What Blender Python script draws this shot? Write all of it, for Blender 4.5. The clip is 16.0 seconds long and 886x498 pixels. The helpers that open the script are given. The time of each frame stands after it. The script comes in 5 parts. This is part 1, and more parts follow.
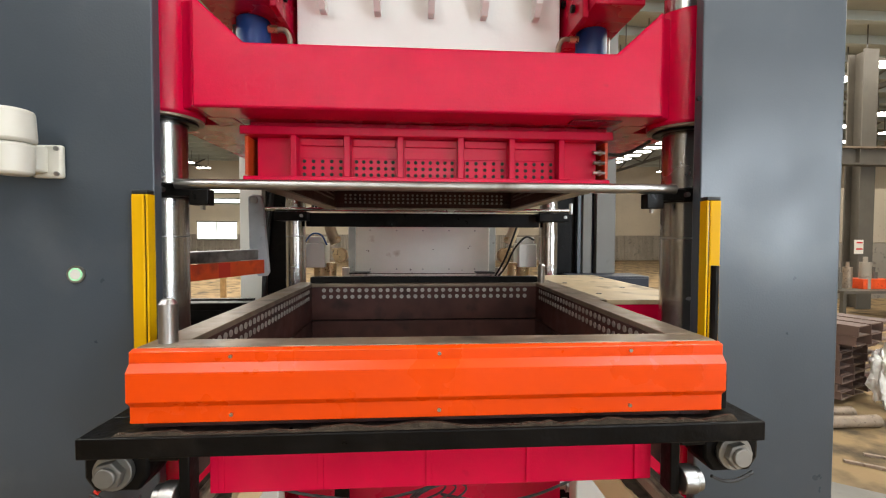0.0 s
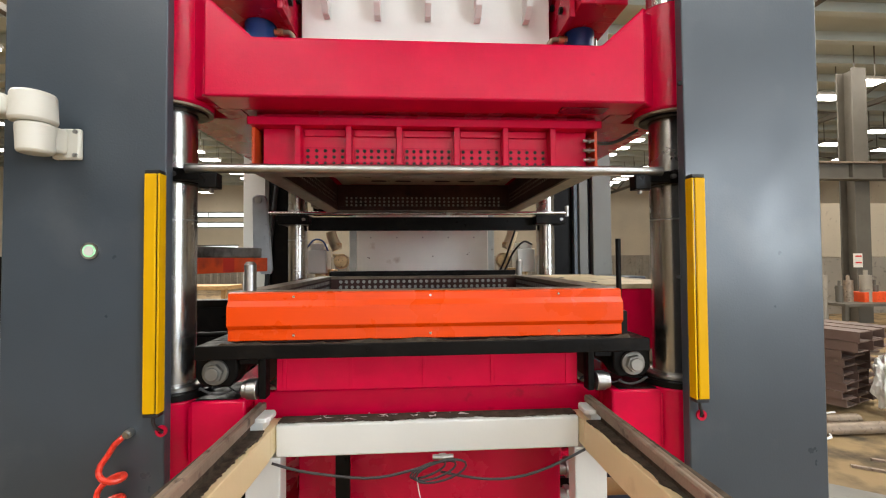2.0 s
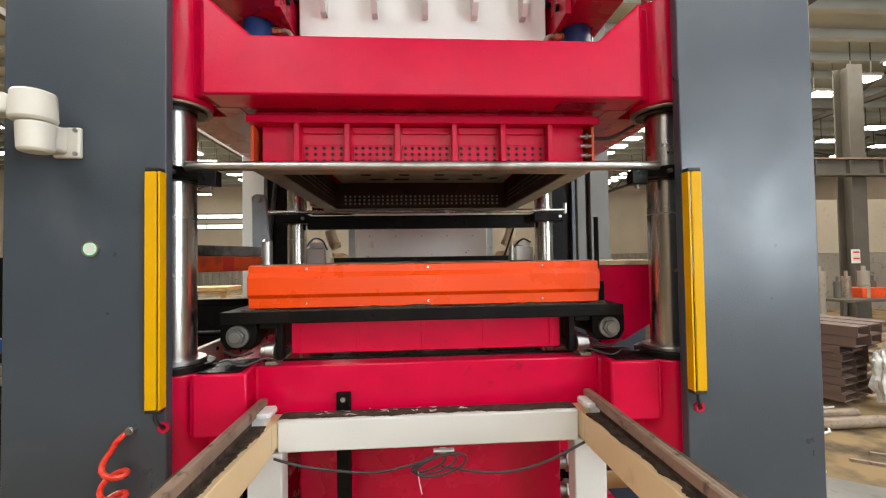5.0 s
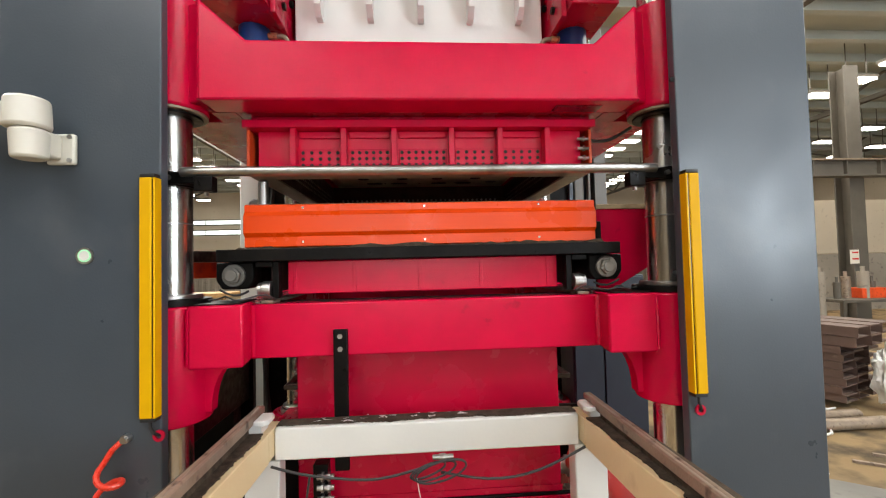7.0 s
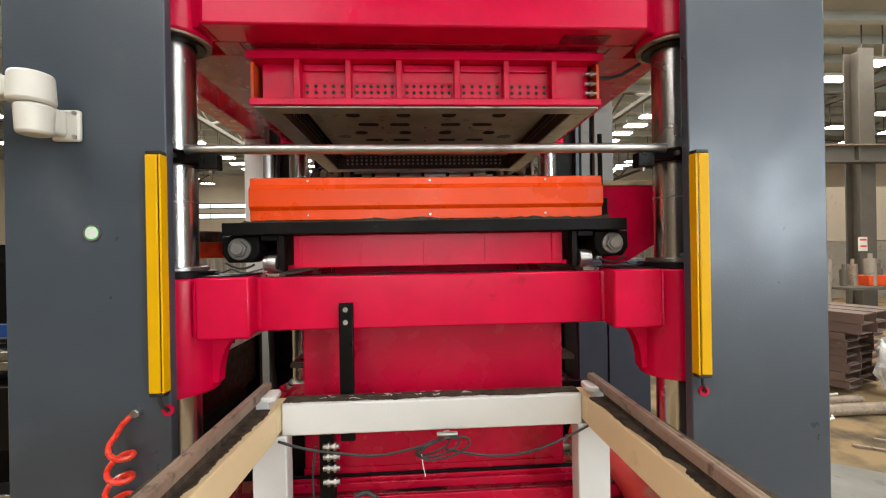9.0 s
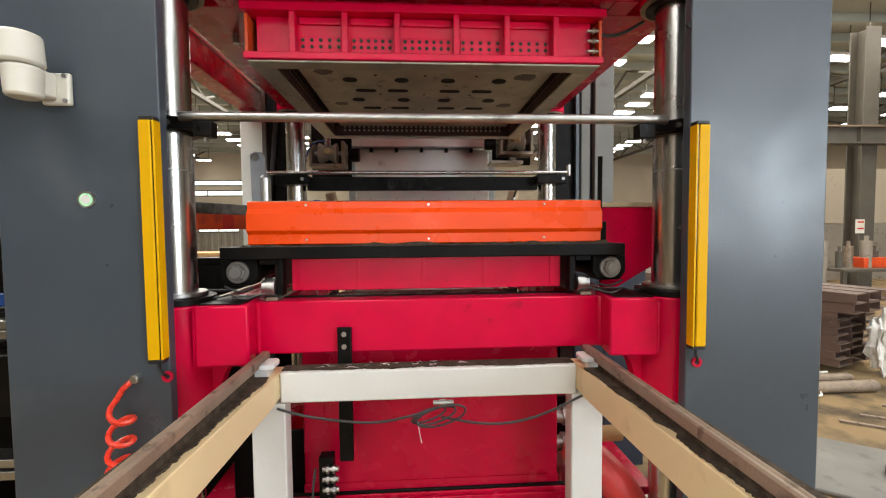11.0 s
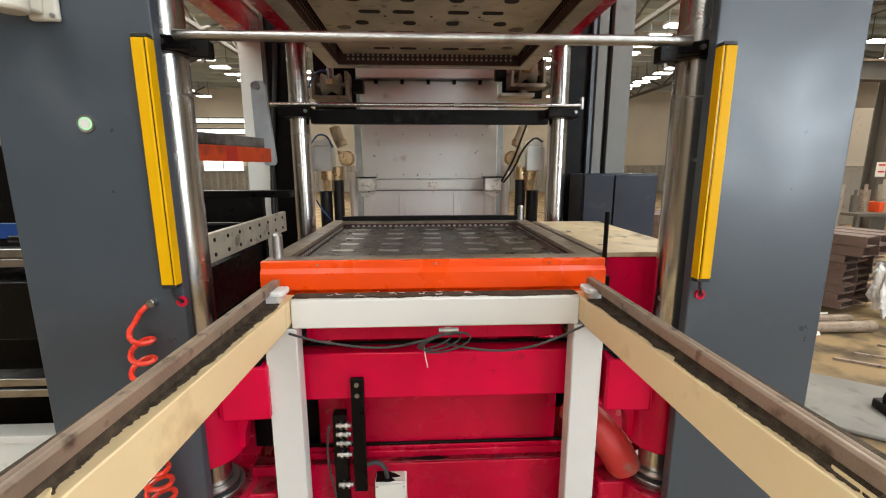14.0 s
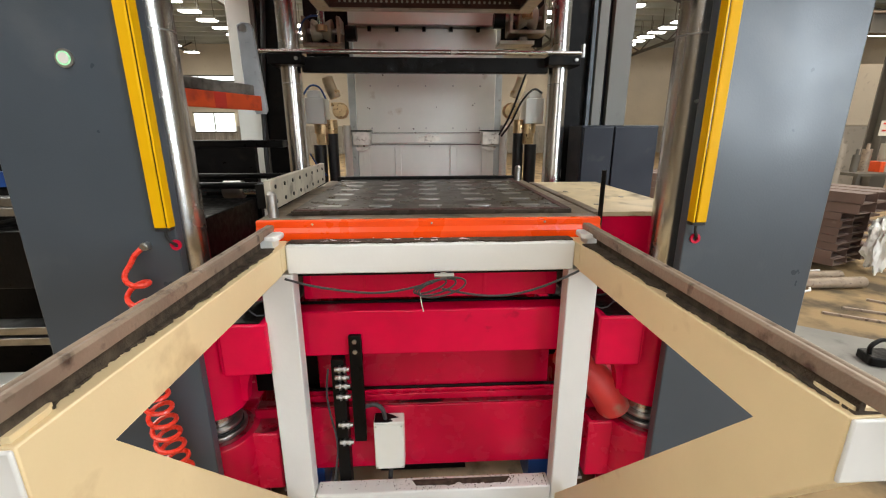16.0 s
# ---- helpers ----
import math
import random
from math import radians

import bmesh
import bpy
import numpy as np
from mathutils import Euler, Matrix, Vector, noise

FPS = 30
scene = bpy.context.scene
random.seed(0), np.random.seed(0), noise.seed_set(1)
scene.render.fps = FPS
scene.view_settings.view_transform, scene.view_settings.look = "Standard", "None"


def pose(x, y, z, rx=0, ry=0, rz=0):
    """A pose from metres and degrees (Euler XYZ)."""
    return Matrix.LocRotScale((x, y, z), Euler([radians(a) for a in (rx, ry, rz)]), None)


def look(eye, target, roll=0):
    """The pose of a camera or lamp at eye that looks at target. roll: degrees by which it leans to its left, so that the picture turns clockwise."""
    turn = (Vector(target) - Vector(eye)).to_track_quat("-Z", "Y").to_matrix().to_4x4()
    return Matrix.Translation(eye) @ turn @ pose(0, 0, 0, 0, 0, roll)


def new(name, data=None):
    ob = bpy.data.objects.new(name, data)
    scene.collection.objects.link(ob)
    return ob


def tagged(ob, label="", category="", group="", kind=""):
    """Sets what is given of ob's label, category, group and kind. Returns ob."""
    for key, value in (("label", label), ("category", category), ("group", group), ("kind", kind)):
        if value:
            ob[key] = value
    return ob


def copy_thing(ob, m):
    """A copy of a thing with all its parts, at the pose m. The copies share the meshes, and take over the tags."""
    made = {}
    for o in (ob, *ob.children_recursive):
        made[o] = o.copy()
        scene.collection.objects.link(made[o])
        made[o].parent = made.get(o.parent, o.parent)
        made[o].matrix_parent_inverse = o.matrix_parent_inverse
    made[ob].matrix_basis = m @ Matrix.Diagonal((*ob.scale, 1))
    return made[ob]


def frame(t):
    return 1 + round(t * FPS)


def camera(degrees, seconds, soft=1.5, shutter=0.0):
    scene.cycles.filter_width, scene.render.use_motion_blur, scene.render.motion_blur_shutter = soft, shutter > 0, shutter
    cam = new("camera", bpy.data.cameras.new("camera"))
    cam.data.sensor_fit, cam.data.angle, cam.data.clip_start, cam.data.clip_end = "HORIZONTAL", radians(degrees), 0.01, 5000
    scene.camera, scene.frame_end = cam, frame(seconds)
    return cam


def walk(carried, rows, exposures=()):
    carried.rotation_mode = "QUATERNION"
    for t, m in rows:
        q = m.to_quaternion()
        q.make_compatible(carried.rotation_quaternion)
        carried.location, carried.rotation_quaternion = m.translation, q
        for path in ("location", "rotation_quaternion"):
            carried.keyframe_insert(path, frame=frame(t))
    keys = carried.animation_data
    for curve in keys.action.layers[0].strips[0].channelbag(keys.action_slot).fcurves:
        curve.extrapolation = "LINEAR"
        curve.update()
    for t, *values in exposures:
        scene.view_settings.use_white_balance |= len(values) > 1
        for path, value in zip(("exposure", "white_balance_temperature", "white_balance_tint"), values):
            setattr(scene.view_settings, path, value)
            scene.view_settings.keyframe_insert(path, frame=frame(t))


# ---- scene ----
cam = camera(92.9, 16.0, soft=1.15)
PATH = [
    (0, (-0.059, -1.193, 1.806), (0.071, 0.802, 1.745), 0.2),
    (0.5, (-0.056, -1.189, 1.752), (0.091, 0.805, 1.78), -0.1),
    (1, (-0.051, -1.217, 1.706), (0.09, 0.777, 1.771), -0.2),
    (1.5, (-0.052, -1.242, 1.676), (0.08, 0.753, 1.733), -0.3),
    (2, (-0.053, -1.246, 1.669), (0.074, 0.749, 1.719), -0.4),
    (2.5, (-0.052, -1.247, 1.665), (0.07, 0.749, 1.706), -0.5),
    (3, (-0.051, -1.249, 1.66), (0.064, 0.747, 1.689), -0.6),
    (3.5, (-0.055, -1.251, 1.657), (0.06, 0.745, 1.69), -0.7),
    (4, (-0.056, -1.253, 1.654), (0.071, 0.742, 1.689), -0.7),
    (6.5, (-0.048, -1.255, 1.655), (0.085, 0.739, 1.727), -1.2),
    (7, (-0.047, -1.247, 1.654), (0.088, 0.747, 1.723), -1.4),
    (7.5, (-0.044, -1.247, 1.655), (0.088, 0.748, 1.725), -1.5),
    (8, (-0.049, -1.244, 1.654), (0.078, 0.751, 1.709), -1.5),
    (8.5, (-0.049, -1.243, 1.648), (0.07, 0.753, 1.682), -1.3),
    (9, (-0.052, -1.243, 1.638), (0.063, 0.754, 1.637), -1.0),
    (9.5, (-0.051, -1.24, 1.619), (0.063, 0.756, 1.573), -0.7),
    (12, (-0.05, -1.241, 1.609), (0.074, 0.752, 1.5), -0.5),
    (12.5, (-0.048, -1.24, 1.607), (0.072, 0.752, 1.48), -0.4),
    (13, (-0.051, -1.239, 1.604), (0.06, 0.75, 1.436), -0.3),
    (13.5, (-0.049, -1.238, 1.598), (0.048, 0.744, 1.354), -0.1),
    (14, (-0.051, -1.237, 1.574), (0.038, 0.727, 1.206), -0.1),
    (14.5, (-0.051, -1.241, 1.522), (0.036, 0.699, 1.041), 0.1),
    (15, (-0.042, -1.24, 1.505), (0.045, 0.68, 0.952), 0.1),
    (15.5, (-0.043, -1.241, 1.51), (0.049, 0.673, 0.939), 0.0),
    (16, (-0.044, -1.243, 1.514), (0.054, 0.681, 0.977), -0.1),
]
walk(cam, [(t, look(eye, target, roll)) for t, eye, target, roll in PATH])

# ---- light ----
world = bpy.data.worlds.new("world")
scene.world = world
world.use_nodes = True
wn = world.node_tree.nodes
sky = wn.new("ShaderNodeTexSky")
sky.sky_type, sky.sun_disc = "NISHITA", False
sky.sun_elevation, sky.sun_rotation = radians(42), radians(200)
wn["Background"].inputs[1].default_value = 0.1
world.node_tree.links.new(sky.outputs[0], wn["Background"].inputs[0])


def area_lamp(name, m, w, h, watts, rgb):
    data = bpy.data.lights.new(name, "AREA")
    data.shape, data.size, data.size_y, data.energy, data.color = "RECTANGLE", w, h, watts, rgb
    ob = new(name, data)
    ob.matrix_world = m
    return ob


area_lamp("overhead_area_lamp", look((-2.6, -3.4, 7.2), (-2.0, -1.6, 0)), 3.0, 7.0, 395, (1.0, 0.975, 0.95))
area_lamp("overhead_area_lamp", look((3.4, -2.4, 7.2), (2.2, -0.8, 0)), 3.0, 7.0, 405, (0.96, 0.98, 1.0))
# Added straight behind the camera to bring light onto the rear panel.
area_lamp("unseen_gate_lamp", look((0.2, -11.9, 2.7), (0.0, 0, 1.7)), 6.0, 3.8, 170, (0.97, 0.98, 1.0))
area_lamp("unseen_gate_lamp", look((11.0, -11.9, 3.1), (7.5, 0, 1.9)), 5.6, 4.4, 1150, (0.82, 0.91, 1.0))
area_lamp("overhead_area_lamp", look((9.5, 9.0, 6.9), (9.5, 9.0, 0)), 7.0, 14.0, 1300, (1.0, 0.93, 0.82))
area_lamp("overhead_area_lamp", look((-6.0, 13.0, 6.9), (-6.0, 13.0, 0)), 9.0, 14.0, 2200, (1.0, 0.96, 0.88))
# Two side lamps added and aimed at the rear panel to brighten it.
area_lamp("overhead_area_lamp", look((-4.6, 0.9, 7.0), (-0.6, 2.0, 1.4)), 2.4, 5.0, 540, (0.97, 1.0, 0.95))
area_lamp("overhead_area_lamp", look((4.8, 0.9, 7.0), (0.6, 2.0, 1.4)), 2.4, 5.0, 490, (0.97, 1.0, 0.95))

# ---- materials ----


def surface(name, rgb, rough=0.45, metal=0.0, var=0.12, scale=5.0, dirt=(0.03, 0.025, 0.02), dirty=0.0, bump=0.1, grain=90.0, coat=0.0, glow=0.0, spot=7.0, spec=0.5, rvar=0.07, lump=0.0, lump_size=20.0):
    m = bpy.data.materials.new(name)
    m.use_nodes = True
    nt = m.node_tree
    bs = nt.nodes["Principled BSDF"]
    co = nt.nodes.new("ShaderNodeTexCoord")

    def tex(s, detail=5.0):
        n = nt.nodes.new("ShaderNodeTexNoise")
        n.inputs["Scale"].default_value, n.inputs["Detail"].default_value = s, detail
        nt.links.new(co.outputs["Object"], n.inputs["Vector"])
        return n.outputs["Fac"]

    def ramp(src, a, b, ca, cb):
        n = nt.nodes.new("ShaderNodeValToRGB")
        n.color_ramp.elements[0].position, n.color_ramp.elements[1].position = a, b
        n.color_ramp.elements[0].color, n.color_ramp.elements[1].color = (*ca, 1), (*cb, 1)
        nt.links.new(src, n.inputs[0])
        return n.outputs[0]

    lo, hi = tuple(c * (1 - var) for c in rgb), tuple(min(1.0, c * (1 + var)) for c in rgb)
    col = ramp(tex(scale), 0.3, 0.7, lo, hi)
    if dirty > 0:
        mix = nt.nodes.new("ShaderNodeMix")
        mix.data_type = "RGBA"
        fac = ramp(tex(spot, 9.0), 0.72 - 0.35 * dirty, 0.86 - 0.3 * dirty, (0, 0, 0), (1, 1, 1))
        nt.links.new(fac, mix.inputs[0])
        nt.links.new(col, mix.inputs[6])
        mix.inputs[7].default_value = (*dirt, 1)
        col = mix.outputs[2]
    nt.links.new(col, bs.inputs["Base Color"])
    r = ramp(tex(scale * 3.1), 0.3, 0.7, (max(0.03, rough - rvar),) * 3, (min(1.0, rough + rvar),) * 3)
    nt.links.new(r, bs.inputs["Roughness"])
    bs.inputs["Metallic"].default_value = metal
    bs.inputs["Coat Weight"].default_value, bs.inputs["Coat Roughness"].default_value = coat, 0.15
    bs.inputs["Specular IOR Level"].default_value = spec
    if bump > 0:
        b = nt.nodes.new("ShaderNodeBump")
        b.inputs["Strength"].default_value, b.inputs["Distance"].default_value = bump, 0.004
        nt.links.new(tex(grain, 3.0), b.inputs["Height"])
        nt.links.new(b.outputs[0], bs.inputs["Normal"])
        if lump > 0:
            w = nt.nodes.new("ShaderNodeBump")
            w.inputs["Strength"].default_value, w.inputs["Distance"].default_value = lump, 0.01
            nt.links.new(tex(lump_size, 2.0), w.inputs["Height"])
            nt.links.new(w.outputs[0], b.inputs["Normal"])
    if glow > 0:
        bs.inputs["Emission Color"].default_value = (*rgb, 1)
        bs.inputs["Emission Strength"].default_value = glow
    return m


RED = surface("red_gloss_paint", (0.66, 0.002, 0.046), 0.17, 0, 0.07, 9.0, (0.36, 0.004, 0.024), 0.08, 0.14, 220.0, 0.0, 0, 14.0, 0.30, 0.05, 0.05, 30.0)
# Darker copy of RED; shade low in the press is put into it.
DARKRED = surface("shaded_dusty_red_paint", (0.50, 0.0025, 0.033), 0.26, 0, 0.10, 3.0, (0.20, 0.006, 0.016), 0.10, 0.14, 200.0, 0.0, 0, 7.0, 0.36, 0.07, 0.04, 20.0)
ORANGE = surface("orange_powder_coat", (0.88, 0.070, 0.001), 0.30, 0, 0.05, 3.0, (0.5, 0.04, 0.005), 0.08, 0.03, 60.0, 0.0, spec=0.4, lump=0.05, lump_size=5.0)
OLDORANGE = surface("orange_worn_paint", (0.72, 0.08, 0.015), 0.42, 0, 0.15, 6.0, (0.3, 0.03, 0.02), 0.35, 0.05)
# Lighter blotches put smudges and cloudy reflections into the column colour.
GREY = surface("blue_grey_column_paint", (0.056, 0.070, 0.086), 0.35, 0, 0.16, 1.4, (0.096, 0.108, 0.121), 0.46, 0.10, 160.0, 0.12, 0, 2.0, rvar=0.08, lump=0.03, lump_size=7.0)
COLGREY = surface("dusty_olive_grey_paint", (0.15, 0.145, 0.125), 0.45, 0, 0.10, 2.0, (0.09, 0.08, 0.07), 0.25, 0.06)
NAVY = surface("navy_sheet_paint", (0.026, 0.031, 0.044), 0.5, 0, 0.12, 3.0, (0.06, 0.06, 0.06), 0.15, 0.04, spec=0.25)
YELLOW = surface("yellow_aluminium", (0.77, 0.42, 0.001), 0.45, 0, 0.04, 9.0, (0.4, 0.2, 0.02), 0.08, 0.03, spec=0.15)
BLACK = surface("black_oily_steel", (0.0045, 0.0038, 0.0034), 0.42, 0.0, 0.4, 9.0, (0.016, 0.012, 0.009), 0.35, 0.25, 80.0, spec=0.14, rvar=0.15)
RUBBER = surface("black_rubber", (0.012, 0.012, 0.012), 0.5, 0, 0.2, 20.0, bump=0.05)
CHROME = surface("chromed_steel", (0.62, 0.60, 0.57), 0.26, 1.0, 0.06, 3.0, bump=0, rvar=0.02)
STEEL = surface("bare_steel", (0.46, 0.45, 0.43), 0.36, 1.0, 0.2, 14.0, (0.12, 0.09, 0.07), 0.35, 0.08, 120.0)
DULL = surface("dull_plate_steel", (0.30, 0.285, 0.26), 0.5, 0.7, 0.25, 6.0, (0.06, 0.05, 0.04), 0.5, 0.1, 90.0)
RAIL = surface("brown_rail_steel", (0.27, 0.205, 0.15), 0.45, 0.3, 0.25, 7.0, (0.06, 0.038, 0.026), 0.42, 0.25, 140.0, 0, 0, 24.0)
WHITE = surface("cool_white_paint", (0.73, 0.725, 0.69), 0.40, 0, 0.04, 3.0, (0.52, 0.47, 0.40), 0.22, 0.10, 70.0, 0, 0, 5.0, lump=0.05, lump_size=14.0)
# Warm light on the frame's sides is put into this cream, with dust stains.
CREAM = surface("warm_lit_dusty_cream_paint", (0.76, 0.60, 0.345), 0.42, 0, 0.06, 3.0, (0.50, 0.34, 0.17), 0.40, 0.10, 70.0, 0, 0, 6.0, lump=0.05, lump_size=12.0)
PANEL = surface("pale_grey_panel_paint", (0.74, 0.735, 0.67), 0.45, 0, 0.08, 3.0, (0.45, 0.38, 0.29), 0.14, 0.05, 60.0, 0, 0, 7.0, lump=0.06, lump_size=5.0)
PLASTIC = surface("ivory_arm_paint", (0.74, 0.71, 0.62), 0.38, 0, 0.03, 8.0, bump=0.02)
SAND = surface("black_moulding_sand", (0.072, 0.055, 0.040), 0.95, 0, 0.40, 40.0, (0.12, 0.095, 0.07), 0.22, 0.9, 260.0, spec=0.15)
INNER = surface("rusty_dark_flask_wall", (0.070, 0.028, 0.023), 0.55, 0.0, 0.35, 6.0, (0.018, 0.012, 0.011), 0.5, 0.12, 90.0, spec=0.3)
RIM = surface("worn_flask_rim", (0.22, 0.17, 0.12), 0.42, 0.4, 0.35, 8.0, (0.05, 0.035, 0.028), 0.45, 0.12, 90.0)
PLATE = surface("oily_squeeze_plate", (0.030, 0.021, 0.014), 0.30, 0.2, 0.45, 5.0, (0.075, 0.055, 0.038), 0.30, 0.06, 80.0, 0, 0, 9.0, 0.25)
PALEPLATE = surface("stained_pressure_plate", (0.46, 0.41, 0.32), 0.45, 0.25, 0.25, 5.0, (0.06, 0.042, 0.03), 0.36, 0.06, 80.0, 0, 0, 13.0)
VENT = surface("pale_vent_plug", (0.42, 0.40, 0.37), 0.4, 0.5, 0.2, 30.0, bump=0)
PALERIM = surface("pale_worn_rim", (0.40, 0.355, 0.29), 0.40, 0.5, 0.2, 8.0, (0.10, 0.07, 0.05), 0.35, 0.10, 90.0, 0, 0, 18.0)
HOLE = surface("dark_vent_hole", (0.012, 0.008, 0.008), 0.8, 0, 0.2, 30.0, bump=0)
TABLE = surface("sandy_cream_table", (0.64, 0.51, 0.32), 0.5, 0.0, 0.15, 5.0, (0.22, 0.16, 0.09), 0.5, 0.06, 80.0)
HOSE = surface("red_coil_hose", (0.85, 0.05, 0.025), 0.3, 0, 0.05, 20.0, bump=0, coat=0.3)
CABLE = surface("dark_grey_cable", (0.04, 0.04, 0.042), 0.5, 0, 0.2, 30.0, bump=0)
BLUE = surface("blue_cylinder_paint", (0.012, 0.055, 0.22), 0.35, 0, 0.12, 6.0, (0.02, 0.02, 0.03), 0.3, 0.04)
OILRED = surface("oil_darkened_red_paint", (0.20, 0.004, 0.014), 0.30, 0, 0.35, 7.0, (0.02, 0.006, 0.006), 0.5, 0.10, 90.0, 0, 0, 9.0)
DUSTRED = surface("dusty_red_pipe", (0.62, 0.045, 0.04), 0.45, 0, 0.15, 5.0, (0.40, 0.25, 0.18), 0.66, 0.15, 120.0, 0, 0, 10.0)
ARMGREY = surface("scuffed_blue_grey_paint", (0.40, 0.42, 0.43), 0.45, 0, 0.15, 9.0, (0.10, 0.08, 0.06), 0.30, 0.06, 60.0, 0, 0, 22.0)
BRASS = surface("brass_fitting", (0.60, 0.43, 0.23), 0.32, 0.75, 0.2, 20.0, bump=0.04)
TAN = surface("tan_timber_roll", (0.45, 0.27, 0.11), 0.6, 0, 0.2, 12.0, bump=0.1)
LENS = surface("dark_optic_window", (0.008, 0.008, 0.01), 0.12, 0, 0.1, 5.0, bump=0)
GREEN = surface("lit_green_ring", (0.42, 0.85, 0.50), 0.3, 0, 0.02, 5.0, bump=0, glow=0.28)
LAMP = surface("lit_skylight_sheet", (1.0, 0.95, 0.86), 0.5, 0, 0.02, 5.0, bump=0, glow=10.0)
DAY = surface("daylit_window_sheet", (0.93, 1.0, 0.95), 0.5, 0, 0.02, 3.0, bump=0, glow=1.6)
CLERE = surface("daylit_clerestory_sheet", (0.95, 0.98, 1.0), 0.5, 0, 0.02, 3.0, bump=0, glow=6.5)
OILBROWN = surface("dried_brown_oil", (0.05, 0.022, 0.014), 0.35, 0, 0.3, 30.0, bump=0.1)
GLASSY = surface("rusty_scratched_steel", (0.62, 0.58, 0.52), 0.38, 0.6, 0.2, 20.0, (0.10, 0.06, 0.04), 0.45, 0.1, 90.0, 0, 0, 30.0)
FLOOR = surface("sandy_concrete_floor", (0.27, 0.185, 0.095), 0.8, 0, 0.25, 0.9, (0.075, 0.056, 0.036), 0.70, 0.4, 30.0, 0, 0, 2.6, 0.2)
PIT = surface("pale_dusty_concrete", (0.52, 0.49, 0.44), 0.7, 0, 0.15, 3.0, (0.08, 0.07, 0.06), 0.4, 0.2, 50.0)
CONCRETE = surface("grey_kerb_concrete", (0.20, 0.19, 0.17), 0.8, 0, 0.15, 3.0, (0.12, 0.11, 0.1), 0.4, 0.2, 50.0)
WALL = surface("cream_wall_sheet", (0.54, 0.46, 0.345), 0.6, 0, 0.08, 0.5, (0.4, 0.33, 0.25), 0.3, 0.05, 20.0)
DADO = surface("grey_brown_lower_wall", (0.30, 0.26, 0.21), 0.7, 0, 0.15, 0.8, (0.13, 0.11, 0.09), 0.4, 0.1, 20.0)
ROOF = surface("grey_roof_sheet", (0.46, 0.48, 0.43), 0.6, 0, 0.15, 0.4, bump=0.05, grain=12.0)
GIRDER = surface("dusty_steel_girder", (0.100, 0.088, 0.070), 0.6, 0, 0.15, 1.5, (0.08, 0.075, 0.06), 0.3, 0.06, 30.0)
BROWN = surface("primer_brown_channel", (0.125, 0.078, 0.062), 0.6, 0.1, 0.2, 3.0, (0.26, 0.21, 0.16), 0.3, 0.08, 40.0)
CLOTH = surface("white_crumpled_sack", (0.75, 0.74, 0.70), 0.7, 0, 0.08, 9.0, bump=0.1)
SIGNRED = surface("red_sign_paint", (0.6, 0.03, 0.02), 0.5, 0, 0.05, 5.0, bump=0)

# ---- mesh tools ----


